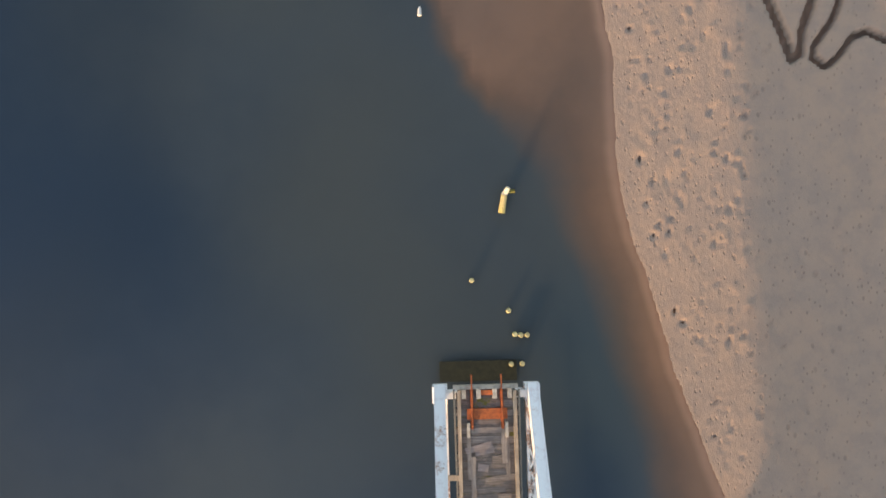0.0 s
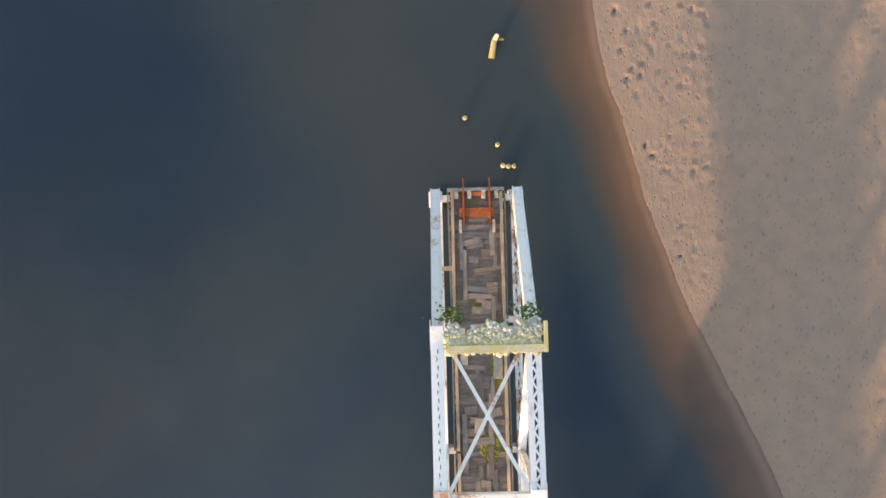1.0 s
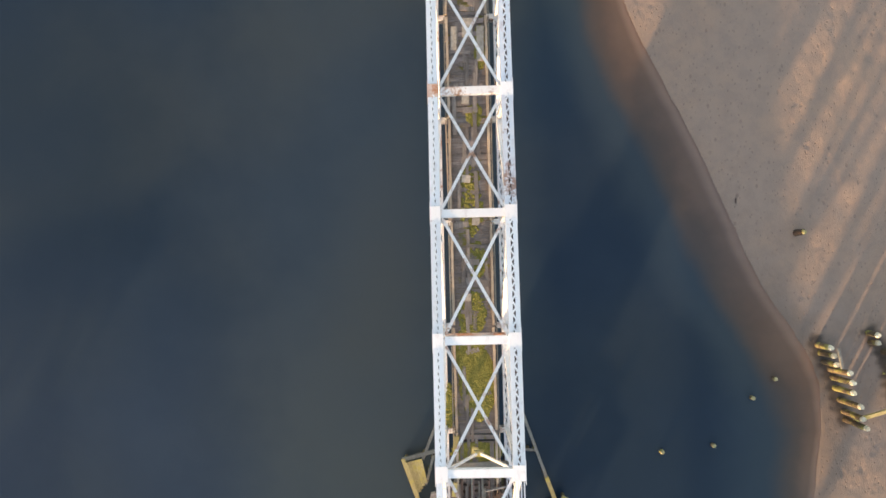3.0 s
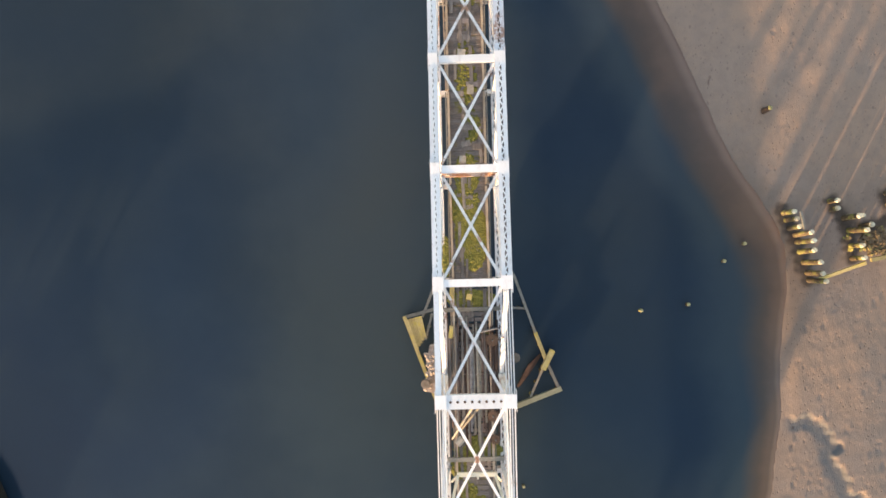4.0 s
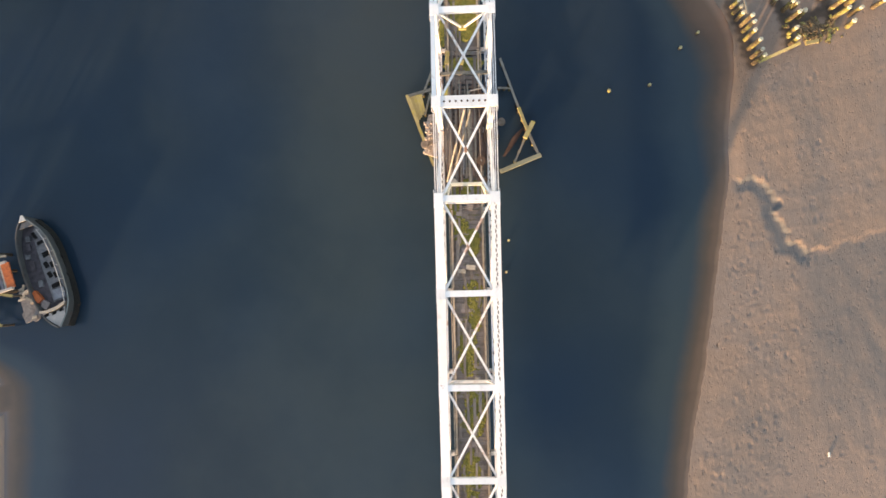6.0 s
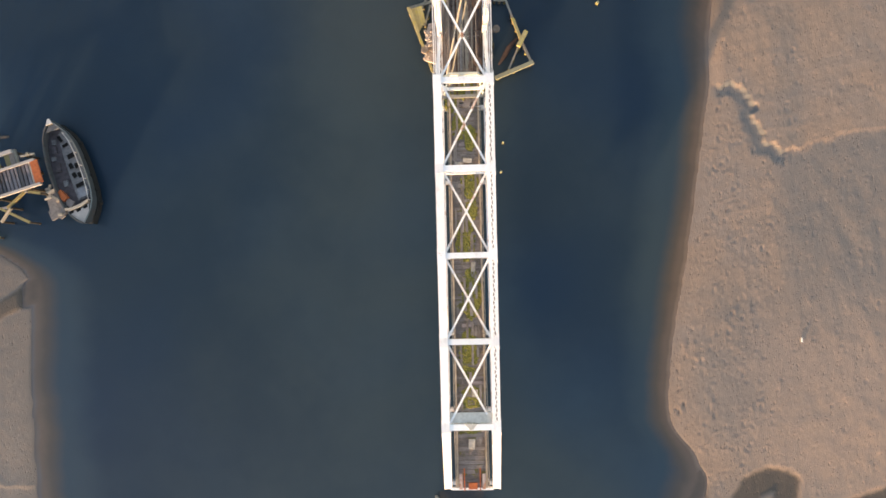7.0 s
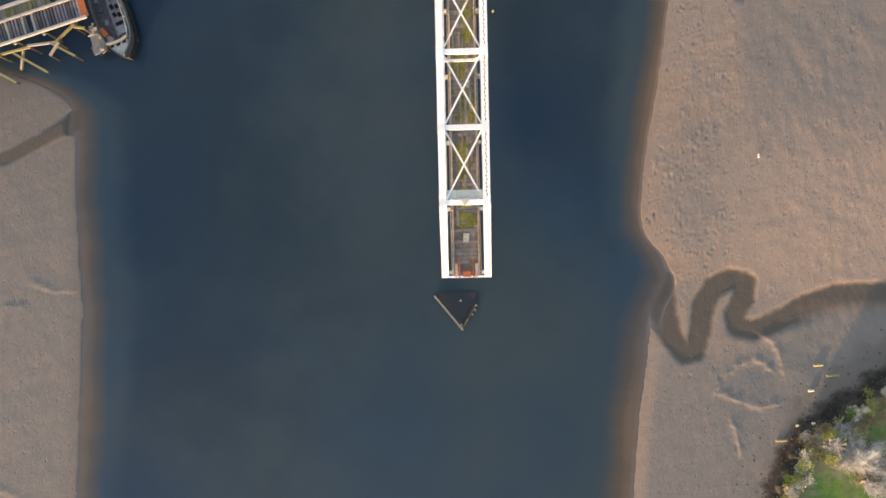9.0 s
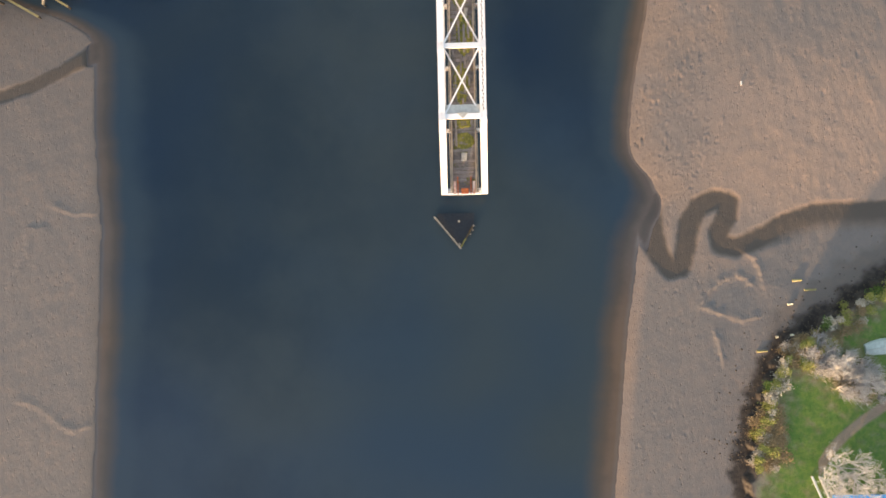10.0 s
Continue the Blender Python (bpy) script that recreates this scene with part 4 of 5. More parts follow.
moss = Shape()
for x, y, rx, ry, n in ((0.4, 28.3, 0.5, 0.7, 60), (0.3, 18.5, 0.7, 1.2, 70), (-0.1, 14.9, 0.9, 1.4, 160), (0.2, 10.2, 1.15, 2.4, 420), (-1.75, 8.8, 0.25, 1.4, 60),
                        (0.1, 11.0, 1.1, 1.6, 200), (0.0, 5.6, 1.7, 0.6, 240), (0.2, -5.4, 1.7, 0.9, 150), (-1.2, -6.6, 0.5, 0.9, 90), (-0.5, -8.8, 0.6, 1.4, 60), (0.5, -10.0, 0.45, 1.2, 100), (0.5, -16.4, 0.5, 1.2, 90),
                        (0.4, -14.5, 0.9, 1.2, 60), (-0.2, -19.5, 0.9, 2.0, 90), (0.3, -24.5, 0.9, 2.4, 130), (-0.1, -30.0, 0.8, 2.2, 110), (0.1, -34.0, 1.0, 1.0, 90), (0.1, -36.4, 1.0, 0.8, 180), (0.0, 22.5, 0.8, 2.5, 50), (0.9, 33.0, 0.3, 1.5, 40), (-0.3, 12.5, 1.1, 1.5, 120)):
    for _ in range(int(n * 3.4)):
        a, q = rng.uniform(0, 2 * math.pi), rng.random() ** 0.6
        moss.lump((x + rx * q * math.cos(a), y + ry * q * math.sin(a), DECK + 0.035), rng.uniform(0.05, 0.24), rng, 0.22)
single("moss", moss, MOSS, (2.40, -38.66, 0), "yellow-green moss growing over the old deck timbers", "moss", kind="stuff")

shrub = Shape()
for cx, cy, n in ((-1.55, 0.9, 90), (-1.3, 0.6, 40), (1.85, 0.95, 70)):
    for _ in range(n):
        leaf(shrub, (cx + rng.gauss(0, 0.3), yn + cy + rng.gauss(0, 0.22), zn - 0.2 + rng.uniform(0, 0.5)), rng.uniform(0.08, 0.2), rng)
single("portal_weeds", shrub, GREEN_LEAF, (2.40, -38.66, 0), "green weeds rooted on the bridge portal", "weeds", kind="stuff")
tufts = {"yellow": Shape(), "grey": Shape()}
for _ in range(900):
    x, o = rng.uniform(-1.75, 2.4), rng.triangular(-0.85, 0.75, -0.35)
    if o < 0.36 + 0.26 * math.sin(3.1 * x + 1) + 0.14 * math.sin(8.7 * x):
        tufts["yellow" if o + rng.gauss(0, 0.25) < -0.1 else "grey"].lump((x, yn + o, zn + rng.uniform(0.36, 0.40)), rng.uniform(0.06, 0.22), rng, 0.12)
for name, a, b, label in (("yellow", (0.68, 0.64, 0.44), (0.34, 0.33, 0.15), "yellow-green lichen and moss along the bridge portal"), ("grey", (0.60, 0.62, 0.59), (0.24, 0.26, 0.17), "grey-green tufts of lichen on the bridge portal")):
    single("portal_lichen", tufts[name], leaf_material(name + "_crust", a, b), (2.40, -38.66, 0), label, "lichen", kind="stuff")

# ---- pivot pier and fenders ----
pier = thing("pivot_pier", (2.40, -38.66, 0), "round timber-clad pier under the swing span", "pier")
concrete = plain("stained_concrete", (0.30, 0.25, 0.21), (0.17, 0.14, 0.11), 2, 0.9)
part("core", Shape().tube((0, 0, -2), (0, 0, 2.2), 2.9, 2.8, 36), concrete, pier)
for i in range(22):
    a = 2 * math.pi * i / 22
    part("pile", Shape().tube((3.05 * math.cos(a), 3.05 * math.sin(a), -2), (3.0 * math.cos(a), 3.0 * math.sin(a), 1.3 + rng.uniform(-0.3, 0.3)), 0.19, 0.17, 8), PILE, pier)
for x, y in ((3.3, 0.95), (-3.65, -0.9)):
    part("guide_roller", Shape().tube((x, y, 2.6), (x, y, 2.85), 0.36, 0.34, 14), concrete, pier, "round grey roller")
part("roller_arm", Shape().box((2.2, 0.6, 2.5), (3.4, 0.95, 2.5), 0.25, 0.2), concrete, pier)
part("roller_arm", Shape().box((-2.2, -0.4, 2.5), (-3.7, -0.9, 2.5), 0.3, 0.2), concrete, pier)


SAGE = timber("sage_green_timber", (0.46, 0.47, 0.34), (0.28, 0.28, 0.20), along=(1, 1, 1))


def fender(name, label, timbers, planks=()):
    f = thing(name, (0, 0, 0), label, "fender")
    for (ax, ay, az), (bx, by, bz), w, mat in timbers:
        part("timber", Shape().box((ax, ay, az), (bx, by, bz), w, w * 0.9), mat, f)
        for u in (0.08, 0.5, 0.92):
            px_, py_, pz_ = ax + (bx - ax) * u, ay + (by - ay) * u, az + (bz - az) * u
            part("pile", Shape().tube((px_, py_, -2.5), (px_, py_, pz_ - w * 0.4), 0.15, 0.14, 7), PILE, f)
    for (ax, ay), (bx, by), w, z in planks:
        part("plank", Shape().box((ax, ay, z), (bx, by, z), w, 0.06), LICHEN, f)
    return f


left_planks = []
for i in range(5):
    u = i / 4
    left_planks.append(((-2.78 + 1.1 * u, -34.75 + 0.25 * u), (-1.95 + 0.62 * u, -37.1 + 0.9 * u), 0.27, 1.0))
fender("timber_fender", "broken fender of lichen-yellow timbers and a plank platform in the water",
       [((-2.95, -34.5, 0.85), (-0.55, -41.2, 0.85), 0.26, LICHEN), ((-3.0, -34.6, 0.75), (0.2, -33.8, 0.75), 0.26, GREYWOOD),
        ((-1.5, -34.6, 0.7), (-0.4, -31.9, 0.7), 0.2, GREYWOOD), ((-1.3, -36.4, 0.75), (-0.7, -34.3, 0.75), 0.18, GREYWOOD)], left_planks)
fender("timber_fender", "broken fender of grey and yellow timbers standing in the water",
               [((5.85, -31.3, 0.8), (7.45, -36.0, 0.8), 0.2, GREYWOOD), ((7.45, -36.0, 0.85), (8.2, -38.1, 0.85), 0.28, LICHEN), ((8.2, -38.1, 0.8), (9.25, -40.6, 0.8), 0.22, GREYWOOD),
                ((9.4, -40.45, 0.75), (5.6, -41.9, 0.65), 0.38, SAGE), ((8.75, -37.4, 1.0), (7.95, -38.9, 1.0), 0.42, LICHEN), ((7.95, -38.9, 0.8), (6.95, -41.1, 0.7), 0.16, GREYWOOD),
                ((5.6, -34.0, 0.6), (6.8, -34.1, 0.6), 0.16, GREYWOOD)])
rubble = Shape()
for _ in range(60):
    rubble.lump((rng.uniform(-1.35, -0.4), rng.uniform(-40.2, -37.4), rng.uniform(1.85, 2.1)), rng.uniform(0.08, 0.24), rng, 0.5)
rubble.prism([(-1.35, -40.2), (-0.3, -40.6), (-0.3, -36.6), (-0.9, -36.7), (-1.2, -38.0), (-1.0, -39.0)], 1.5, 1.95)
single("pier_rubble", rubble, plain("pinkish_rubble", (0.52, 0.45, 0.40), (0.28, 0.23, 0.20), 3, 0.9), (0, 0, 0), "pinkish broken concrete on the edge of the pier", "rubble", kind="stuff")
wreckage = Shape()
for i in range(9):
    wreckage.box((6.0 + 0.1 * i, -40.4 + 0.12 * i, 0.1 + 0.05 * (i % 3)), (7.0 + 0.11 * i, -38.6 + 0.1 * i, 0.35), 0.2, 0.08)
single("sunken_boards", wreckage, timber("brown_sunken_board", (0.16, 0.10, 0.08), (0.07, 0.05, 0.045), along=(1, 1, 1)), (0, 0, 0), "brown waterlogged boards heaped behind the fender", "debris", kind="stuff")

# remains of the end rests of the open span
rest = thing("fender_tip", (1.6, -83.6, 0), "pointed remains of a dark timber fender at the waterline", "fender")
part("timber", Shape().box((-2.85, 0.55, 0.25), (0.25, -3.3, 0.2), 0.2, 0.25), GREYWOOD, rest)
part("timber", Shape().box((1.7, -0.6, 0.05), (0.2, -3.1, 0.0), 0.2, 0.2), PILE, rest)
part("sunken_deck", Shape().prism([(-2.5, 0.9), (-2.4, 0.2), (0.1, -2.9), (1.7, -0.8), (1.9, 0.9)], -0.6, 0.015), plain("black_sunken_timber", (0.022, 0.027, 0.036), (0.036, 0.042, 0.052), 4, 0.5), rest, "dark timbers just under the water")
for x, y, z in ((-2.75, 0.4, 0.5), (0.05, -0.05, 0.5), (1.65, -1.1, 0.45), (1.35, -1.6, 0.4), (0.1, -2.7, 0.5), (-0.6, -2.2, 0.45), (1.75, -0.6, 0.4)):
    part("pile", Shape().tube((x, y, -2), (x, y, z), 0.14, 0.12, 8, 0.1, rng), GREYWOOD, rest)
rest = thing("end_rest", (2.2, 3.6, 0), "low weed-covered timber rest at the waterline", "fender")
part("weedy_top", Shape().box((-2.1, -0.05, -0.25), (2.1, -0.05, -0.25), 1.1, 0.6), plain("dark_weed", (0.012, 0.014, 0.009), (0.024, 0.026, 0.014), 3, 0.9), rest)
for i in range(6):
    part("pile", Shape().tube((-2.0 + 0.8 * i, 0.4, -2), (-2.0 + 0.8 * i, 0.4, 0.03), 0.13, 0.12, 8), PILE, rest)


# ---- single piles ----
YELLOWTOP = plain("yellow_lichen_top", (0.58, 0.54, 0.30), (0.36, 0.33, 0.18), 6, 0.9)


def stub(at, top, r, label, lean=(0, 0), group="old piles in the river"):
    x, y = at
    p = thing("pile_stub", (x, y, 0), label, "pile", group)
    part("shaft", Shape().tube((0, 0, -1.5), (lean[0], lean[1], top - 0.12), r, r * 0.92, 9, 0.08, rng), PILE, p)
    part("worn_top", Shape().tube((lean[0], lean[1], top - 0.12), (lean[0] * 1.1, lean[1] * 1.1, top), r * 0.92, r * 0.65, 9, 0.12, rng), YELLOWTOP, p)
    return p


for x, y in ((2.0, 8.5), (3.95, 6.8), (4.25, 5.5), (4.58, 5.45), (4.92, 5.45), (4.0, 3.9), (4.6, 3.9)):
    stub((x, y), 0.3, 0.16, "old timber pile with a bleached top in the water")
for x, y in ((16.0, -34.5), (19.75, -34.1), (22.7, -30.7), (24.35, -29.35), (6.25, -48.3), (5.95, -51.25)):
    stub((x, y), 0.45, 0.17 if x > 10 else 0.13, "short yellowish pile stub standing in the water")
log = thing("leaning_log", (3.75, 12.9, 0), "yellow lichen-covered log leaning out of the water", "log")
part("log", Shape().tube((-0.02, -0.75, 0.05), (0.15, 0.2, 0.35), 0.2, 0.17, 9, 0.1, rng), LICHEN, log)
part("stump_end", Shape().tube((0.15, 0.2, 0.3), (0.35, 0.55, 0.55), 0.17, 0.12, 9, 0.1, rng), PILETOP, log)
part("branch", Shape().tube((0.2, 0.35, 0.15), (0.75, 0.4, 0.2), 0.13, 0.1, 7, 0.1, rng), MOSS, log)

# ---- ruined trestle on the flats ----
def ground_at(x, y):
    """The ground's height, from the nearest point of its sheet."""
    i, j = np.clip(np.searchsorted(gxs, x), 1, len(gxs) - 1), np.clip(np.searchsorted(gys, y), 1, len(gys) - 1)
    return float(GZ[j * len(gxs) + i])


def trestle_pile(x, y, top, r, lean=(0.0, 0.0)):
    z = ground_at(x, y)
    p = thing("trestle_pile", (x, y, z), "thick weathered trestle pile with a sun-bleached top, in mud", "pile", "trestle piles on the mudflat")
    part("shaft", Shape().tube((0, 0, -1.0), (lean[0], lean[1], top - 0.18), r * 1.05, r * 0.95, 10, 0.06, rng), PILE, p)
    part("cut_top", Shape().tube((lean[0], lean[1], top - 0.18), (lean[0] * 1.05, lean[1] * 1.05, top + rng.uniform(0, 0.12)), r * 0.95, r * 0.75, 10, 0.12, rng), PILETOP, p)
    return p


row = [(27.55, -26.95, 1.7), (27.75, -27.55, 1.7), (28.0, -28.25, 1.8), (28.4, -28.8, 2.4), (28.55, -29.35, 2.5), (28.75, -30.15, 2.4), (29.0, -31.0, 2.5), (29.25, -31.8, 2.4), (29.35, -32.4, 2.6)]
for x, y, top in row:
    trestle_pile(x, y, top, 0.21, (rng.uniform(-0.1, 0.1), rng.uniform(-0.05, 0.15)))
for x, y, top in ((31.2, -26.1, 1.3), (31.4, -26.9, 1.0), (32.25, -27.55, 2.2), (33.1, -27.35, 1.4), (32.6, -28.5, 2.5), (33.6, -28.3, 1.6), (32.7, -29.75, 1.7), (32.8, -30.8, 1.8),
                  (35.6, -25.7, 1.9), (35.7, -26.6, 2.5), (36.4, -27.6, 2.5), (36.7, -28.45, 2.5), (37.7, -26.2, 2.0), (38.0, -27.2, 1.8), (38.2, -28.3, 1.9), (38.0, -29.4, 1.4), (39.2, -24.8, 2.0), (39.8, -26.0, 2.0), (40.3, -27.6, 2.0)):
    trestle_pile(x, y, top, rng.uniform(0.19, 0.24), (rng.uniform(-0.15, 0.15), rng.uniform(-0.1, 0.2)))
caps = [((27.95, -27.0, 2.0), (28.2, -28.4, 2.0), 0.16), ((29.7, -32.4, 0.55), (33.0, -31.1, 1.5), 0.24), ((35.2, -25.5, 1.9), (36.0, -25.4, 2.0), 0.3), ((33.9, -30.9, 0.7), (35.0, -30.7, 0.8), 0.3)]
for a, b, w in caps:
    c = Vector(((a[0] + b[0]) / 2, (a[1] + b[1]) / 2, 0))
    single("fallen_beam", Shape().box(Vector(a) - c, Vector(b) - c, w, w), LICHEN if w > 0.2 else GREYWOOD, tuple(c), "fallen trestle beam resting among the piles", "beam", "fallen trestle beams")
heap = Shape()
for _ in range(60):
    x, y = rng.gauss(35.2, 0.8), rng.gauss(-29.6, 0.5)
    z = ground_at(x, y)
    a = rng.uniform(0, math.pi)
    d = Vector((math.cos(a), math.sin(a), rng.uniform(-0.1, 0.2))) * rng.uniform(0.25, 0.7)
    heap.box(Vector((x, y, z + 0.08)), Vector((x, y, z + 0.12)) + d, rng.uniform(0.1, 0.26), 0.12)
    heap.lump((x + rng.gauss(0, 0.3), y + rng.gauss(0, 0.2), z + 0.05), rng.uniform(0.15, 0.4), rng, 0.5)
single("rotten_timber", heap, PILE, (0, 0, 0), "heap of rotten broken timbers between the piles", "debris", kind="stuff")
z = ground_at(26.3, -18.7)
stump = thing("mud_stump", (26.3, -18.7, z), "short dark stump with a yellow top, in a scour hole", "pile")
part("shaft", Shape().tube((0, 0, -0.4), (0.1, 0, 0.9), 0.28, 0.2, 10, 0.1, rng), plain("black_wet_wood", (0.04, 0.03, 0.025), (0.07, 0.05, 0.04), 5, 0.6), stump)
part("worn_top", Shape().tube((0.1, 0, 0.9), (0.14, 0, 1.05), 0.2, 0.12, 10, 0.1, rng), LICHEN, stump)
white_bit = plain("white_plastic", (0.8, 0.8, 0.78), (0.7, 0.7, 0.68), 4, 0.5)
# small white objects of unknown kind, built in the shape of floats
for x, y, r in ((34.55, -68.4, 0.11), (-46.6, -45.8, 0.14), (-0.43, 23.35, 0.12)):
    z = max(ground_at(x, y), 0)
    f = thing("float", (x, y, z), "small white object of unknown kind, lying still", "float", "lost floats")
    part("body", Shape().tube((0, -0.22, 0.1), (0.02, 0.18, 0.1), r, r * 0.8, 10), white_bit, f)
    part("neck", Shape().tube((0.02, 0.18, 0.1), (0.02, 0.26, 0.1), r * 0.5, r * 0.4, 8), white_bit, f)

# ---- derelict boat ----
def derelict_boat():
    bow, stern = Vector((-39.1, -45.0, 0)), Vector((-35.6, -55.4, 0))
    turn = math.degrees(math.atan2((bow - stern).y, (bow - stern).x)) - 90
    mid = (bow + stern) / 2
    b = thing("derelict_boat", (mid.x, mid.y, 0), "derelict grey steel boat aground beside the old jetty", "boat", turn=turn)
    steel = painted_steel("grey_hull_paint", (0.085, 0.09, 0.095), (0.05, 0.052, 0.056), (0.12, 0.08, 0.06), 0.58)
    deck = plain("mauve_boat_deck", (0.10, 0.09, 0.105), (0.055, 0.05, 0.06), 2.2, 0.75)
    grey = plain("grey_side_deck", (0.17, 0.175, 0.19), (0.095, 0.10, 0.11), 2.6, 0.7)
    light = painted_steel("pale_boat_paint", (0.58, 0.57, 0.56), (0.42, 0.40, 0.38), (0.3, 0.18, 0.12))
    trim = painted_steel("grey_green_trim", (0.17, 0.19, 0.19), (0.11, 0.12, 0.12), (0.2, 0.14, 0.1))
    # near-black colour that paints the shade inside hatches and ports
    black = plain("black_opening_shade", (0.004, 0.004, 0.005), (0.007, 0.007, 0.008), 3, 1.0)
    # along the boat, port side, starboard side, height of the gunwale
    stations = [(5.5, -0.06, 0.06, 2.0), (5.1, -0.5, 0.28, 1.9), (4.6, -0.98, 0.58, 1.8), (3.9, -1.40, 1.05, 1.7), (2.9, -1.72, 1.4, 1.6), (1.6, -1.92, 1.58, 1.55), (0.2, -2.0, 1.64, 1.5), (-1.2, -1.95, 1.64, 1.5),
                (-2.4, -1.82, 1.58, 1.5), (-3.5, -1.58, 1.42, 1.6), (-4.4, -1.1, 1.0, 1.7), (-5.0, -0.66, 0.55, 1.8), (-5.5, -0.12, 0.16, 1.9)]
    hull = Shape()
    n = len(stations)
    for y, p, q, z in stations:
        c = (p + q) / 2
        hull.v += [Vector((p, y, z)), Vector((c + (p - c) * 0.92, y * 0.97, -0.8)), Vector((c + (q - c) * 0.98, y * 0.97, -0.8)), Vector((q, y, z)),
                   Vector((q - 0.1 * (q - c), y * 0.985, z)), Vector((q - 0.1 * (q - c), y * 0.985, 0.9)), Vector((p + 0.08 * (c - p), y * 0.985, 0.9)), Vector((p + 0.08 * (c - p), y * 0.985, z))]
    for i in range(n - 1):
        for k in range(8):
            if k != 5:
                a, c = i * 8 + k, i * 8 + (k + 1) % 8
                hull.f.append((a, a + 8, c + 8, c))
    hull.f += [tuple(range(7, -1, -1)), tuple(range((n - 1) * 8, n * 8))]
    shell = part("hull", hull, steel, b, "grey steel hull, dark below")
    floor = Shape()
    floor.prism([(q * 0.96, y * 0.98) for y, p, q, z in reversed(stations)] + [(p * 0.96, y * 0.98) for y, p, q, z in stations], 0.75, 1.0)
    part("deck", floor, deck, b)
    side = Shape().prism([(-0.2, -2.95), (1.38, -2.95), (1.46, -1.2), (1.46, 0.3), (1.40, 1.7), (1.2, 2.9), (0.86, 3.8), (0.36, 4.5), (-0.1, 4.0), (-0.22, 2.0), (-0.25, 0.0)], 1.0, 1.14)
    walk_deck = part("side_deck", side, grey, b, "grey steel side deck")
    for y, x0, x1, w in ((3.55, -0.15, 0.15, 0.75), (2.75, 0.0, 0.62, 0.34), (1.55, 0.15, 0.95, 0.52), (0.55, 0.0, 0.42, 0.62), (0.42, 0.58, 0.98, 0.55), (-0.45, 0.05, 0.45, 0.6), (-0.62, 0.6, 1.0, 0.6), (-1.55, 0.05, 1.0, 0.42)):
        part("hatch", Shape().box((x0, y, 1.12), (x1, y + 0.1, 1.12), w, 0.08), black, walk_deck, "black box standing in for shade in an open hatch")
        part("hatch_coaming", Shape().box((x0 - 0.04, y - w / 2 - 0.05, 1.17), (x1 + 0.04, y - w / 2 + 0.05, 1.17), 0.07, 0.1), grey, walk_deck)
    part("locker", Shape().prism([(0.1, -2.85), (1.2, -2.85), (1.25, -1.95), (0.15, -1.9)], 1.14, 1.42), plain("blue_grey_locker", (0.24, 0.26, 0.30), (0.16, 0.17, 0.20), 2.5, 0.7), b, "blue-grey deck locker")
    for (y, p, q, z), (y2, p2, q2, z2) in zip(stations[1:-1], stations[2:]):
        part("gunwale", Shape().box((q - 0.03, y, z + 0.03), (q2 - 0.03, y2, z2 + 0.03), 0.13, 0.06), trim, shell, "grey-green gunwale strip")
        part("gunwale", Shape().box((p + 0.03, y, z + 0.03), (p2 + 0.03, y2, z2 + 0.03), 0.10, 0.06), steel, shell)
    rail = Shape()
    run = [(0.78, 3.9), (1.12, 2.9), (1.3, 1.6), (1.36, 0.2), (1.36, -1.2), (1.3, -2.4), (1.15, -3.4)]
    for (x, y), (x2, y2) in zip(run, run[1:]):
        rail.tube((x, y, 1.85), (x2, y2, 1.82), 0.035, 0.035, 6)
    rail = part("handrail", rail, light, b, "pale pipe handrail")
    for x, y in run:
        part("rail_post", Shape().tube((x, y, 1.0), (x, y, 1.83), 0.03, 0.03, 6), light, rail)
    part("stem_cap", Shape().prism([(-0.42, 5.0), (0.24, 5.0), (0.09, 5.56), (-0.09, 5.56)], 1.95, 2.08), light, b, "pale bow cap")
    part("foredeck", Shape().prism([(-0.86, 4.45), (0.5, 4.45), (0.24, 4.98), (-0.42, 4.98)], 1.55, 1.72), grey, b)
    for x, y, l in ((-0.75, 3.5, 0.5), (-0.95, 2.7, 0.7), (-1.1, 0.9, 0.9), (-0.9, -0.9, 0.6), (-1.3, 1.9, 0.4)):
        part("deck_box", Shape().box((x, y - l / 2, 1.08), (x + 0.08, y + l / 2, 1.08), 0.42, 0.18), deck if l > 0.6 else grey, b)
    part("stern_deck", Shape().prism([(-1.42, -3.72), (-1.0, -4.38), (-0.5, -5.0), (-0.08, -5.42), (0.12, -5.42), (0.5, -5.0), (0.74, -4.4), (0.95, -3.72), (0.4, -3.95), (-0.5, -3.95)], 1.52, 1.62), plain("pale_pinkish_deck", (0.60, 0.55, 0.52), (0.46, 0.43, 0.41), 2.0, 0.75), b, "pale stern deck")
    bulk = part("stern_bulkhead", Shape().prism([(-1.5, -3.62), (-0.9, -3.82), (0.2, -3.80), (1.0, -3.55), (1.0, -3.30), (0.2, -3.52), (-0.9, -3.55), (-1.45, -3.40)], 1.0, 1.75), plain("beige_bulkhead", (0.50, 0.45, 0.38), (0.36, 0.33, 0.29), 3, 0.8), b, "beige curved bulkhead")
    for x, y in ((-0.95, -4.02), (-0.2, -4.06), (0.55, -3.98)):
        part("port", Shape().box((x - 0.22, y, 1.63), (x + 0.22, y + 0.06, 1.63), 0.26, 0.06), black, bulk, "black box standing in for shade in an opening under the bulkhead")
    part("winch_housing", Shape().box((-1.75, -1.5, 1.2), (-1.25, -2.5, 1.25), 0.6, 0.4), RUST, b, "rusted orange winch housing")
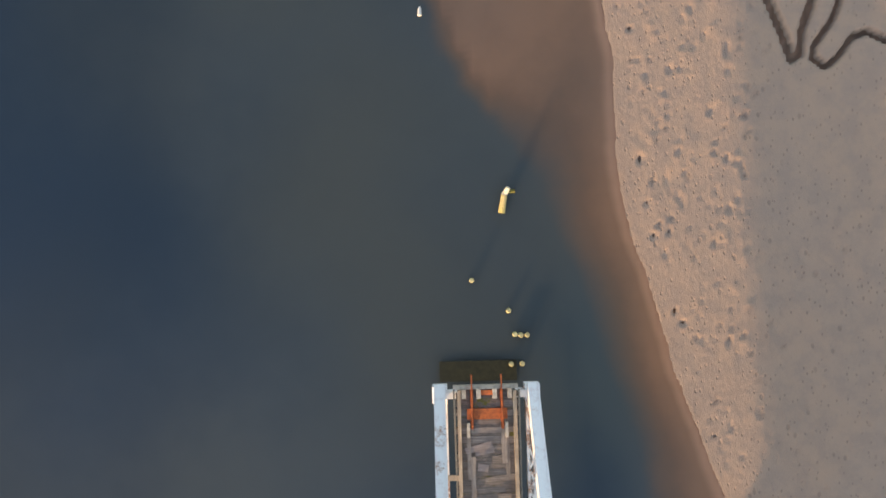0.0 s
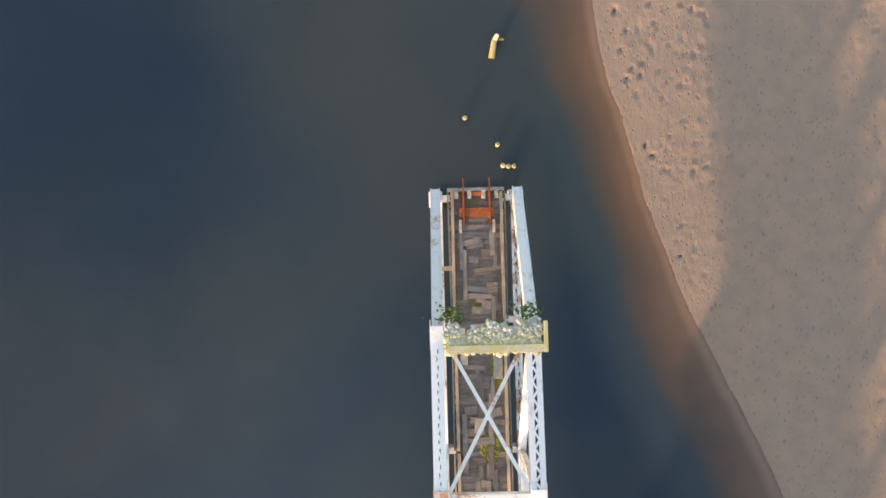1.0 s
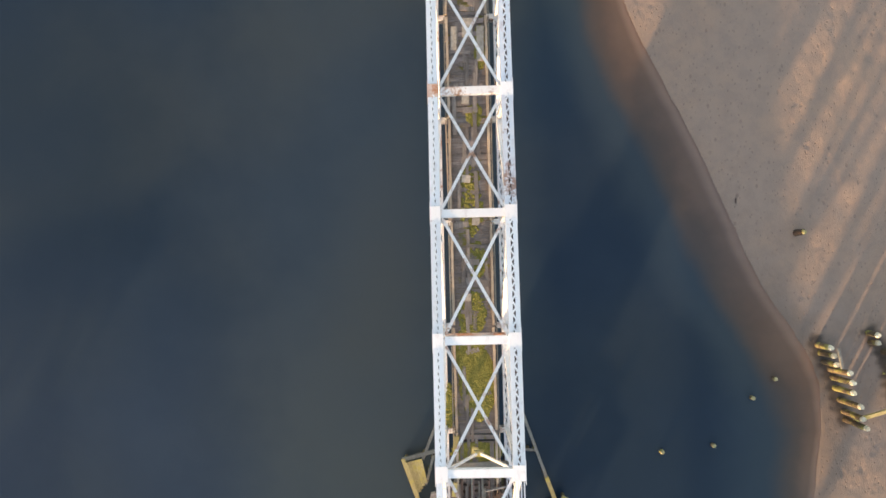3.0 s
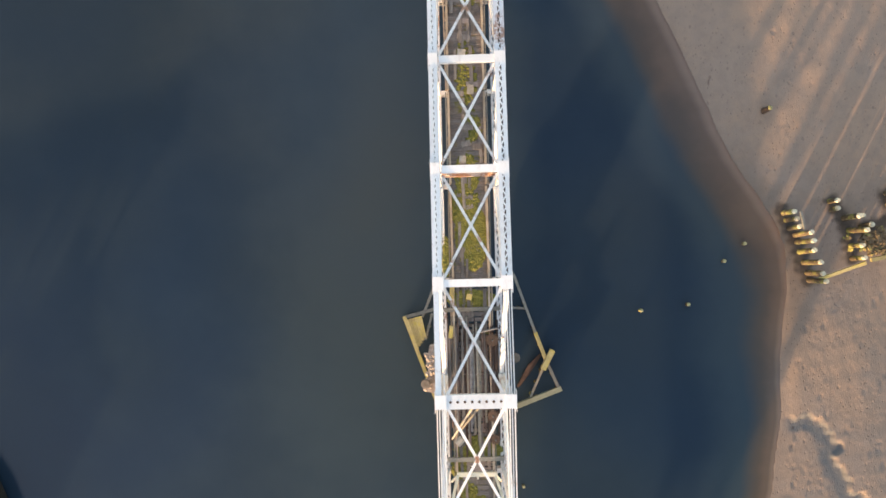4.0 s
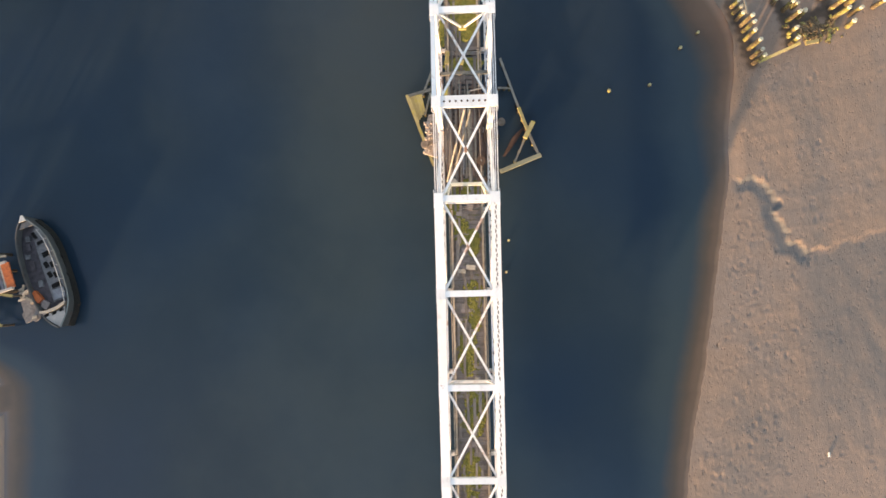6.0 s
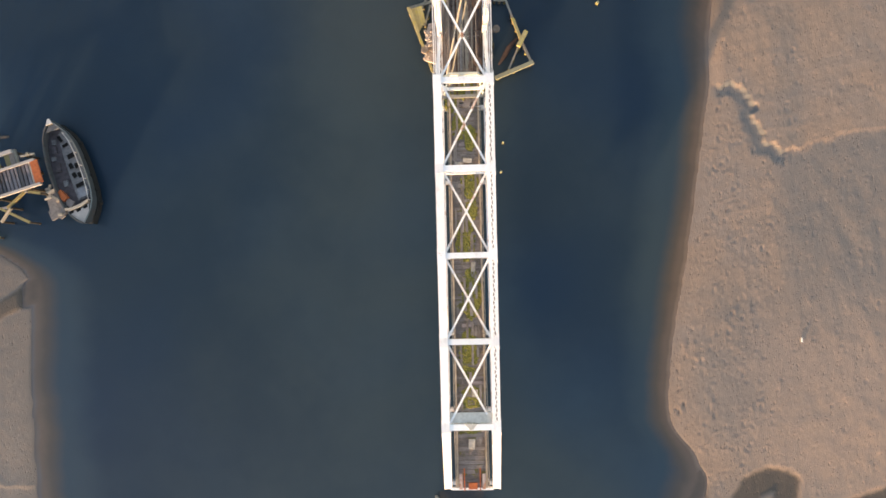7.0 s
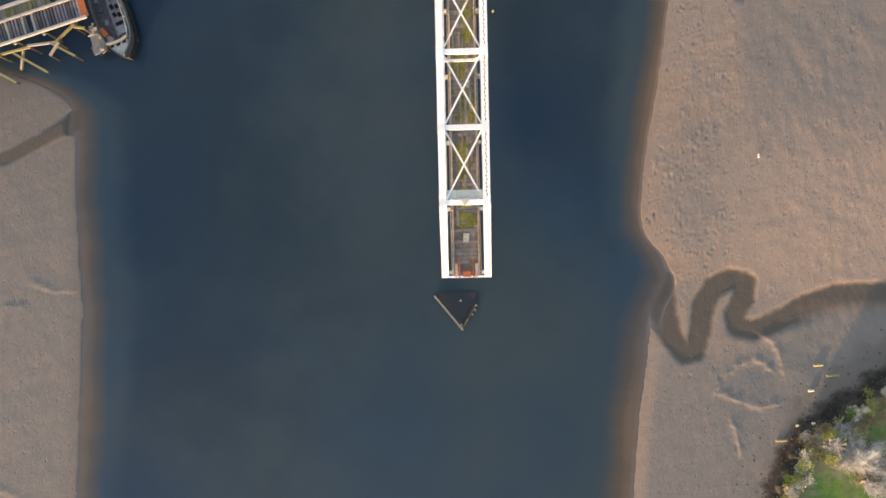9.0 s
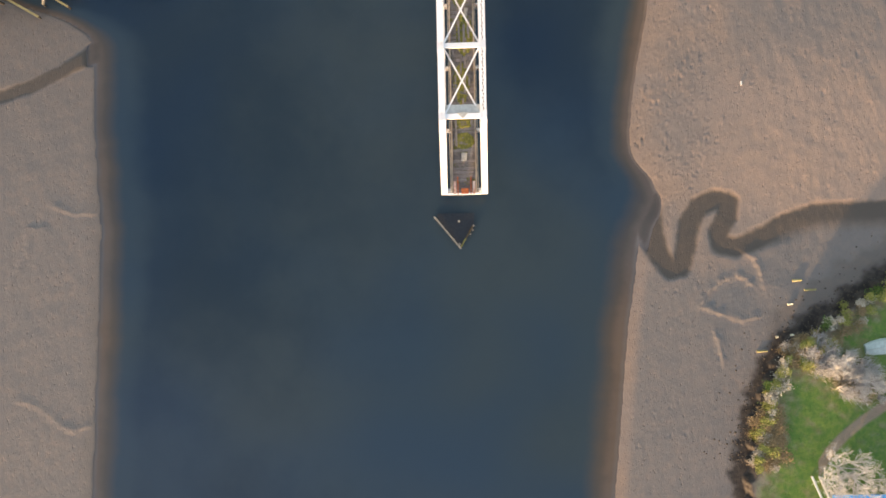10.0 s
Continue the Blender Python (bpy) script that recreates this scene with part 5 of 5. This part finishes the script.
    part("bench", Shape().box((-1.4, -2.6, 1.1), (-0.85, -3.2, 1.1), 0.7, 0.2), plain("pink_grey_board", (0.30, 0.25, 0.24), (0.2, 0.17, 0.16), 3, 0.8), b)
    # black for the strip low on the starboard side and for the fenders
    weedy = plain("black_lower_strake", (0.012, 0.012, 0.013), (0.025, 0.024, 0.022), 5, 0.9)
    for (y, p, q, z), (y2, p2, q2, z2) in zip(stations[1:-1], stations[2:]):
        part("lower_strake", Shape().box((q + 0.02, y, 0.15), (q2 + 0.02, y2, 0.15), 0.16, 1.2), weedy, shell, "black lower strake")
    for y in (2.6, 1.0, -0.8, -2.4, -3.8):
        part("tyre_fender", Shape().tube((1.62, y, 0.7), (1.80, y, 0.7), 0.22, 0.22, 14), weedy, shell, "black rubber fender")
    return b


derelict_boat()

# ---- old jetty ----
jetty = thing("old_jetty", (-39.0, -50.45, 0), "ruined timber jetty with pale side beams and dark ties", "jetty", turn=180 + 16.3)
JZ = 3.6
dark_tie = timber("dark_jetty_tie", (0.20, 0.185, 0.205), (0.07, 0.064, 0.074), along=(1, 1, 1), spread=0.5)
jetty_pale = timber("pale_jetty_beam", (0.50, 0.47, 0.46), (0.32, 0.30, 0.29), along=(0.1, 1, 1), spread=0.1)
rng = random.Random(23)
for sy in (-1, 1):
    for k in range(5):
        part("side_beam", Shape().box((k * 7.0 + 0.02, sy * 1.22, JZ + 0.1), (k * 7.0 + 6.96, sy * 1.22, JZ + 0.1), 0.24, 0.3), jetty_pale, jetty)
for k in range(5):
    part("walkway_beam", Shape().box((k * 7.0 + 2.0, -2.75, JZ), (k * 7.0 + 8.9, -2.75, JZ), 0.34, 0.3), jetty_pale, jetty)
jt = [Shape().box((0, -1.1, 0), (0, 1.1, 0), 0.2 + 0.03 * i, 0.16).mesh("tie", m) for i, m in enumerate((dark_tie, dark_tie, dark_tie, GREYWOOD))]
for i in range(88):
    if rng.random() < 0.08:
        continue
    ob = new("tie", rng.choice(jt[:3]) if rng.random() < 0.85 else jt[3])
    ob.parent = jetty
    ob.matrix_basis = pose(0.6 + i * 0.38, 0, JZ + rng.uniform(-0.03, 0.03), 0, 0, rng.uniform(-1.5, 1.5))
mossy_plank = timber("mossy_plank", (0.26, 0.23, 0.11), (0.13, 0.115, 0.06), along=(1, 1, 1))
for i in range(52):
    if rng.random() < 0.97:
        part("walkway_plank", Shape().box((2.2 + i * 0.52, -2.56, JZ + rng.uniform(-0.1, -0.05)), (2.2 + i * 0.52 + rng.uniform(-0.06, 0.06), -1.36, JZ - 0.07), rng.uniform(0.44, 0.5), 0.06), rng.choice((mossy_plank, PLANK, mossy_plank, mossy_plank, GREYWOOD)), jetty)
part("end_plate", Shape().box((0.12, -1.15, JZ + 0.15), (0.12, 1.15, JZ + 0.15), 0.75, 0.12), RUST, jetty, "orange rusted end plate")
black_post = plain("black_wet_post", (0.035, 0.03, 0.025), (0.06, 0.05, 0.04), 4, 0.8)
for i in range(7):
    x = 1.9 + i * 3.4
    for y in (-2.6, -1.0, 1.0):
        part("post", Shape().tube((x, y, -2.5), (x, y, JZ - 0.2), 0.16, 0.14, 8), black_post, jetty)
    part("cap", Shape().box((x, -2.9, JZ - 0.25), (x, 1.5, JZ - 0.25), 0.26, 0.26), GREYWOOD, jetty)
mossy = timber("mossy_brace", (0.40, 0.36, 0.16), (0.20, 0.17, 0.09), along=(1, 1, 1))
JT = radians(180 + 16.3)


def at_jetty(x, y, z):
    dx, dy = x + 39.0, y + 50.45
    return (dx * math.cos(JT) + dy * math.sin(JT), -dx * math.sin(JT) + dy * math.cos(JT), z)


for a, b, m in (((-46.4, -54.1, 2.2), (-43.2, -53.7, 2.0), jetty_pale), ((-43.3, -53.75, 2.0), (-41.1, -52.1, 2.4), mossy), ((-41.3, -52.15, 2.4), (-39.7, -52.4, 2.4), mossy),
                ((-43.9, -53.8, 2.1), (-41.3, -55.2, 1.6), mossy), ((-42.8, -53.8, 2.2), (-44.1, -55.1, 1.7), GREYWOOD), ((-48.2, -54.8, 2.0), (-45.2, -56.6, 0.5), mossy),
                ((-49.6, -54.9, 2.0), (-46.2, -54.2, 2.1), mossy), ((-47.0, -54.5, 2.0), (-48.3, -56.2, 0.5), GREYWOOD), ((-51.8, -56.0, 2.0), (-48.9, -57.7, 0.5), mossy), ((-53.0, -56.0, 2.1), (-49.6, -55.1, 2.1), mossy)):
    part("raking_brace", Shape().box(at_jetty(*a), at_jetty(*b), 0.24, 0.2), m, jetty, "fallen brace with yellow lichen" if m is mossy else "")
    part("brace_post", Shape().tube(at_jetty(b[0], b[1], -2.5), at_jetty(b[0], b[1], b[2] - 0.05), 0.12, 0.11, 7), black_post, jetty)
part("mooring_post", Shape().box((0.35, -1.9, JZ - 0.6), (0.35, -1.9, JZ + 0.5), 0.2, 0.2), GREYWOOD, jetty)
part("mooring_arm", Shape().box((-0.2, -1.75, JZ + 0.2), (1.2, -1.9, JZ + 0.2), 0.16, 0.14), GREYWOOD, jetty)
slab = thing("broken_landing", (-38.9, -53.3, 0), "broken grey landing stage between jetty and boat", "landing stage")
part("platform", Shape().prism([(-0.35, -1.75), (0.25, -1.45), (0.55, -1.6), (0.95, -1.3), (1.0, -0.6), (1.1, 0.1), (0.4, 0.4), (-0.2, 1.3), (-1.1, 1.5), (-0.85, 0.2), (-0.6, -0.6), (-0.75, -0.9)], 1.0, 1.2), plain("grey_slab", (0.25, 0.245, 0.25), (0.14, 0.135, 0.14), 2.5, 0.85), slab)
for x, y in ((-0.3, -1.3), (0.7, -0.9), (-0.5, 0.9), (0.6, 0.0)):
    part("leg", Shape().tube((x, y, -2.0), (x, y, 1.0), 0.1, 0.1, 7), black_post, slab)
for x, y, l, t in ((-0.9, 1.0, 0.9, 0.4), (-0.3, 0.7, 0.8, -0.5), (0.2, 0.1, 0.7, 0.9), (-0.6, 1.3, 0.6, 1.4), (0.3, -1.2, 0.5, 0.2)):
    part("landing_block", Shape().box((x, y, 1.27), (x + l * math.cos(t), y + l * math.sin(t), 1.3), 0.24, 0.14), rng.choice((GREYWOOD, pale, GUARD)), slab)
for i in range(5):
    part("loose_board", Shape().box((rng.uniform(-1.1, -0.7), 0.4 + 0.25 * i, 1.25), (rng.uniform(-0.6, 0.0), 0.6 + 0.25 * i, 1.28), 0.16, 0.1), GREYWOOD if i % 2 else pale, slab)
low = Shape().tube((-2.2, 0, -0.1), (0.9, 0.25, 0.05), 0.75, 0.55, 10, 0.15, rng)
single("sunken_skiff", low, plain("dark_wet_hull", (0.025, 0.025, 0.03), (0.045, 0.045, 0.045), 3, 0.5), (-45.5, -46.4, -0.6), "dark upturned skiff half sunk at the jetty", "boat")

# ---- plants and things on the bank ----
def bush(at, r, h, leaf_mat, label, rng, leaves=520):
    x, y = at
    z = ground_at(x, y)
    b = thing("bush", (x, y, z - 0.05), label, "bush", "bushes along the bank")
    stem = Shape()
    tips = []
    for _ in range(6):
        a, q = rng.uniform(0, 2 * math.pi), rng.uniform(0.2, 0.8)
        tip = Vector((math.cos(a) * r * q, math.sin(a) * r * q, h * rng.uniform(0.55, 0.95)))
        stem.tube((0, 0, -0.1), tip, 0.04, 0.012, 5)
        tips.append(tip)
    part("stem", stem, GREYWOOD, b)
    crown = Shape()
    for _ in range(leaves):
        c = rng.choice(tips)
        leaf(crown, c + Vector((rng.gauss(0, r * 0.3), rng.gauss(0, r * 0.3), rng.gauss(-0.15, h * 0.2))), rng.uniform(0.06, 0.17), rng)
    part("crown", crown, leaf_mat, b)
    return b


def bare_shrub(at, r, h, rng):
    """Many thin pale stems that spread from one root."""
    x, y = at
    b = thing("bare_shrub", (x, y, ground_at(x, y) - 0.05), "leafless pale grey shrub with many thin stems", "shrub", "bare shrubs on the bank")
    stems = Shape()
    for _ in range(46):
        a, q = rng.uniform(0, 2 * math.pi), rng.uniform(0.1, 1.0) ** 0.7
        p, d = Vector((rng.gauss(0, r * 0.2), rng.gauss(0, r * 0.2), 0)), Vector((math.cos(a) * q * r, math.sin(a) * q * r, h * rng.uniform(0.6, 1.1)))
        bend = p + d * 0.5 + Vector((rng.gauss(0, 0.08), rng.gauss(0, 0.08), 0.1 * h))
        stems.tube(p, bend, 0.024, 0.018, 3).tube(bend, p + d, 0.018, 0.008, 3)
        for _ in range(2):
            stems.tube(bend, bend + Vector((rng.gauss(0, 0.3 * r), rng.gauss(0, 0.3 * r), rng.uniform(0.1, 0.4) * h)), 0.014, 0.006, 3)
    part("stem", stems, PALE_TWIG, b)


PALE_TWIG = plain("pale_twig", (0.60, 0.60, 0.60), (0.42, 0.41, 0.40), 6, 0.9)


def twiggy(x, y):
    """How much of the bank's top is bare brushwood, 0 to 1 or more."""
    u, v = (x - 44.4) * 0.85 - (y + 101.6) * 0.53, (x - 44.4) * 0.53 + (y + 101.6) * 0.85
    return 1.35 * math.exp(-((u / 5.2) ** 2 + (v / 2.3) ** 2)) + 0.9 * math.exp(-(((x - 40.2) / 1.6) ** 2 + ((y + 98.9) / 1.2) ** 2))


rng = random.Random(31)
for i in range(len(BANK) - 2):
    (ax, ay), (bx, by) = BANK[i], BANK[i + 1]
    ln = math.hypot(bx - ax, by - ay)
    nrm = Vector((-(by - ay), bx - ax)).normalized()
    for k in range(int(ln / 0.36)):
        u = (k + rng.uniform(0.1, 0.9)) / (ln / 0.36)
        o = rng.choice((rng.uniform(0.55, 1.3), rng.uniform(0.55, 3.0)))
        x, y = ax + (bx - ax) * u + nrm.x * o, ay + (by - ay) * u + nrm.y * o
        if x > 52 or y < -119:
            continue
        kind = rng.random()
        if kind < 0.38:
            bush((x, y), rng.uniform(0.4, 0.9), rng.uniform(0.5, 1.2), YELLOW_LEAF, "low yellow-green bush on the edge of the bank", rng, 420)
        elif kind < 0.66:
            bush((x, y), rng.uniform(0.35, 0.7), rng.uniform(0.5, 1.1), DRY_LEAF, "low dry straw-coloured bush on the bank", rng, 300)
        elif kind < 0.92:
            bush((x, y), rng.uniform(0.6, 1.1), rng.uniform(0.4, 0.9), BROWN_LEAF, "low brown bush among the grass of the bank", rng, 420)
        else:
            bush((x, y), rng.uniform(0.5, 0.8), rng.uniform(0.6, 1.1), GREEN_LEAF, "low green bush on the edge of the bank", rng, 420)
for _ in range(22):
    bush((35.9 + rng.gauss(0, 0.8), -108.8 + rng.gauss(0, 1.8)), rng.uniform(0.8, 1.2), rng.uniform(0.3, 0.6), BROWN_LEAF, "low brown bush among the grass of the bank", rng)
for _ in range(8):
    bush((39.6 + rng.gauss(0, 0.7), -99.9 + rng.gauss(0, 0.6)), rng.uniform(0.8, 1.2), rng.uniform(0.3, 0.6), BROWN_LEAF, "low brown bush among the grass of the bank", rng)
planted = 0
while planted < 46:
    x, y = rng.uniform(38, 52), rng.uniform(-107, -95)
    if twiggy(x, y) > rng.uniform(0.25, 1.0):
        bare_shrub((x, y), rng.uniform(0.7, 1.3), rng.uniform(0.9, 1.9), rng)
        planted += 1
blades = {"lawn_grass": (Shape(), GREEN_LEAF, "short green grass on top of the bank", "grass"), "dry_reeds": (Shape(), DRY_LEAF, "pale dry reeds and bare twigs on the bank", "reeds")}
for _ in range(44000):
    x, y = rng.uniform(33, 52), rng.uniform(-118, -92)
    d, side = to_line(np.array([x]), np.array([y]), BANK)
    if d[0] * side[0] < 1.2:
        continue
    reedy = twiggy(x, y)
    if rng.random() < 0.5 and reedy > 0.3:
        continue
    dry = rng.random() < reedy * 1.5 - 0.45
    s = blades["dry_reeds" if dry else "lawn_grass"][0]
    if not dry and rng.random() < 0.35:
        continue
    z = ground_at(x, y)
    h = rng.uniform(0.25, 0.8) if dry else rng.uniform(0.04, 0.12)
    a = rng.uniform(0, 2 * math.pi)
    w, lean = (0.03 if dry else 0.03), h * rng.uniform(0.1, 0.5)
    n = len(s.v)
    s.v += [Vector((x - w * math.sin(a), y + w * math.cos(a), z - 0.1)), Vector((x + w * math.sin(a), y - w * math.cos(a), z - 0.1)), Vector((x + lean * math.cos(a), y + lean * math.sin(a), z + h))]
    s.f.append((n, n + 1, n + 2))
for name, (s, mat, label, cat) in blades.items():
    single(name, s, mat, (0, 0, 0), label, cat, kind="stuff")


def bare_tree(at, size, rng):
    x, y = at
    t = thing("bare_tree", (x, y, ground_at(x, y) - 0.1), "leafless pale grey tree with fine bare twigs", "tree", "bare trees on the bank")
    bark = plain("pale_bark", (0.70, 0.70, 0.69), (0.50, 0.49, 0.48), 6, 0.9)
    trunk, twigs = Shape(), Shape()
    trunk.tube((0, 0, 0), (0.05, 0.1, size * 0.4), 0.12, 0.09, 8)

    def grow(p, d, ln, r, depth):
        q = p + d * ln
        (trunk if depth > 2 else twigs).tube(p, q, r, r * 0.65, 5 if depth > 1 else 3)
        if depth == 0:
            return
        for _ in range(3 if depth > 1 else 4):
            e = (d + Vector((rng.gauss(0, 0.5), rng.gauss(0, 0.5), rng.gauss(0.25, 0.4)))).normalized()
            grow(q if rng.random() < 0.6 else p.lerp(q, 0.6), e, ln * rng.uniform(0.55, 0.85), r * 0.62, depth - 1)

    for k in range(9):
        a = 2 * math.pi * (k + rng.uniform(-0.3, 0.3)) / 9
        grow(Vector((0.05, 0.1, size * rng.uniform(0.22, 0.38))), Vector((math.cos(a), math.sin(a), rng.uniform(0.3, 1.3))).normalized(), size * rng.uniform(0.2, 0.3), 0.055, 5)
    part("trunk", trunk, bark, t)
    part("twig_mass", twigs, bark, t)


bare_tree((42.2, -111.6), 5.6, rng)
bare_tree((43.9, -112.8), 4.6, rng)
bare_tree((41.3, -113.2), 3.6, rng)
bare_tree((45.8, -102.6), 2.8, rng)
bare_tree((43.0, -100.6), 2.6, rng)
# stones and weed at the foot of the bank
stones = Shape()
for n in range(460):
    i = rng.randrange(len(BANK) - 2)
    (ax, ay), (bx, by) = BANK[i], BANK[i + 1]
    u = rng.random()
    nrm = Vector((-(by - ay), bx - ax)).normalized()
    o = rng.uniform(-1.5, 0.7) if n < 390 else rng.uniform(-4.5, -1.2)
    x, y = ax + (bx - ax) * u + nrm.x * o, ay + (by - ay) * u + nrm.y * o
    if x < 54 and y > -120:
        stones.lump((x, y, ground_at(x, y)), rng.uniform(0.06, 0.24), rng, 0.35)
single("bank_stones", stones, plain("weedy_stone", (0.05, 0.042, 0.035), (0.10, 0.08, 0.06), 3, 0.85, 0, 0.6, 0.3), (0, 0, 0), "dark weedy stones along the foot of the bank", "stones", kind="stuff")
for x, y, dx, mat in ((40.1, -91.3, 1.0, LICHEN), (41.5, -92.4, 1.3, mossy), (39.2, -94.0, 0.6, PILETOP), (35.9, -99.3, 1.2, mossy), (37.6, -97.7, 0.3, PILETOP), (39.3, -97.5, 0.35, PILETOP)):
    z = ground_at(x, y)
    single("drift_timber", Shape().tube((-dx / 2, 0, 0.02), (dx / 2, 0.05, 0.06), 0.14, 0.11, 8, 0.1, rng), mat, (x, y, z), "weathered timber end lying in the mud by the bank", "timber", "drift timbers by the bank")
# shed with a blue roof, and white poles leaning beside it
shed = thing("shed", (46.4, -117.4, 1.4), "small shed with a bright blue sheet roof", "shed")
blue = plain("blue_sheet", (0.05, 0.33, 0.75), (0.04, 0.27, 0.65), 2, 0.45)
part("wall", Shape().box((-4.6, 0, 1.0), (4.6, 0, 1.0), 5.0, 2.2), plain("grey_board", (0.4, 0.4, 0.38), (0.3, 0.3, 0.28), 3, 0.8), shed)
roof = part("roof", Shape().box((-5.0, 0.05, 2.2), (5.0, 0.05, 2.2), 6.0, 0.14), blue, shed, "bright blue sheet roof")
for i in range(20):
    part("roof_rib", Shape().box((-4.9 + 0.51 * i, -2.9, 2.29), (-4.9 + 0.51 * i, 3.0, 2.29), 0.06, 0.05), blue, roof)
for x in (40.3, 41.1):
    single("white_pole", Shape().tube((0, 0, 0), (0.35, -2.2, 1.4), 0.13, 0.12, 8), white_bit, (x, -113.0, ground_at(x, -113.0)), "white plastic pole leaning by the shed", "pole", "white poles")

dinghy = thing("dinghy", (48.9, -98.7, ground_at(48.9, -98.7) - 0.02), "pale grey-green dinghy lying upturned on the grass", "boat", turn=8)
keel = Shape()
ribs = [(-2.4, 0.55, 0.35), (-1.6, 0.8, 0.5), (-0.4, 0.92, 0.56), (0.8, 0.85, 0.52), (1.7, 0.5, 0.42), (2.4, 0.06, 0.25)]
for x, w, h in ribs:
    keel.v += [Vector((x, -w, 0)), Vector((x, -w * 0.8, h * 0.6)), Vector((x, 0, h)), Vector((x, w * 0.8, h * 0.6)), Vector((x, w, 0))]
for i in range(len(ribs) - 1):
    keel.f += [(i * 5 + k, i * 5 + k + 1, i * 5 + k + 6, i * 5 + k + 5) for k in range(4)]
keel.f += [(4, 3, 2, 1, 0), tuple(25 + k for k in range(5))]
grp = plain("pale_green_paint", (0.46, 0.53, 0.51), (0.36, 0.42, 0.40), 3, 0.6)
part("hull", keel, grp, dinghy)
part("keel", Shape().box((-2.3, 0, 0.5), (2.2, 0, 0.42), 0.07, 0.12), grp, dinghy)
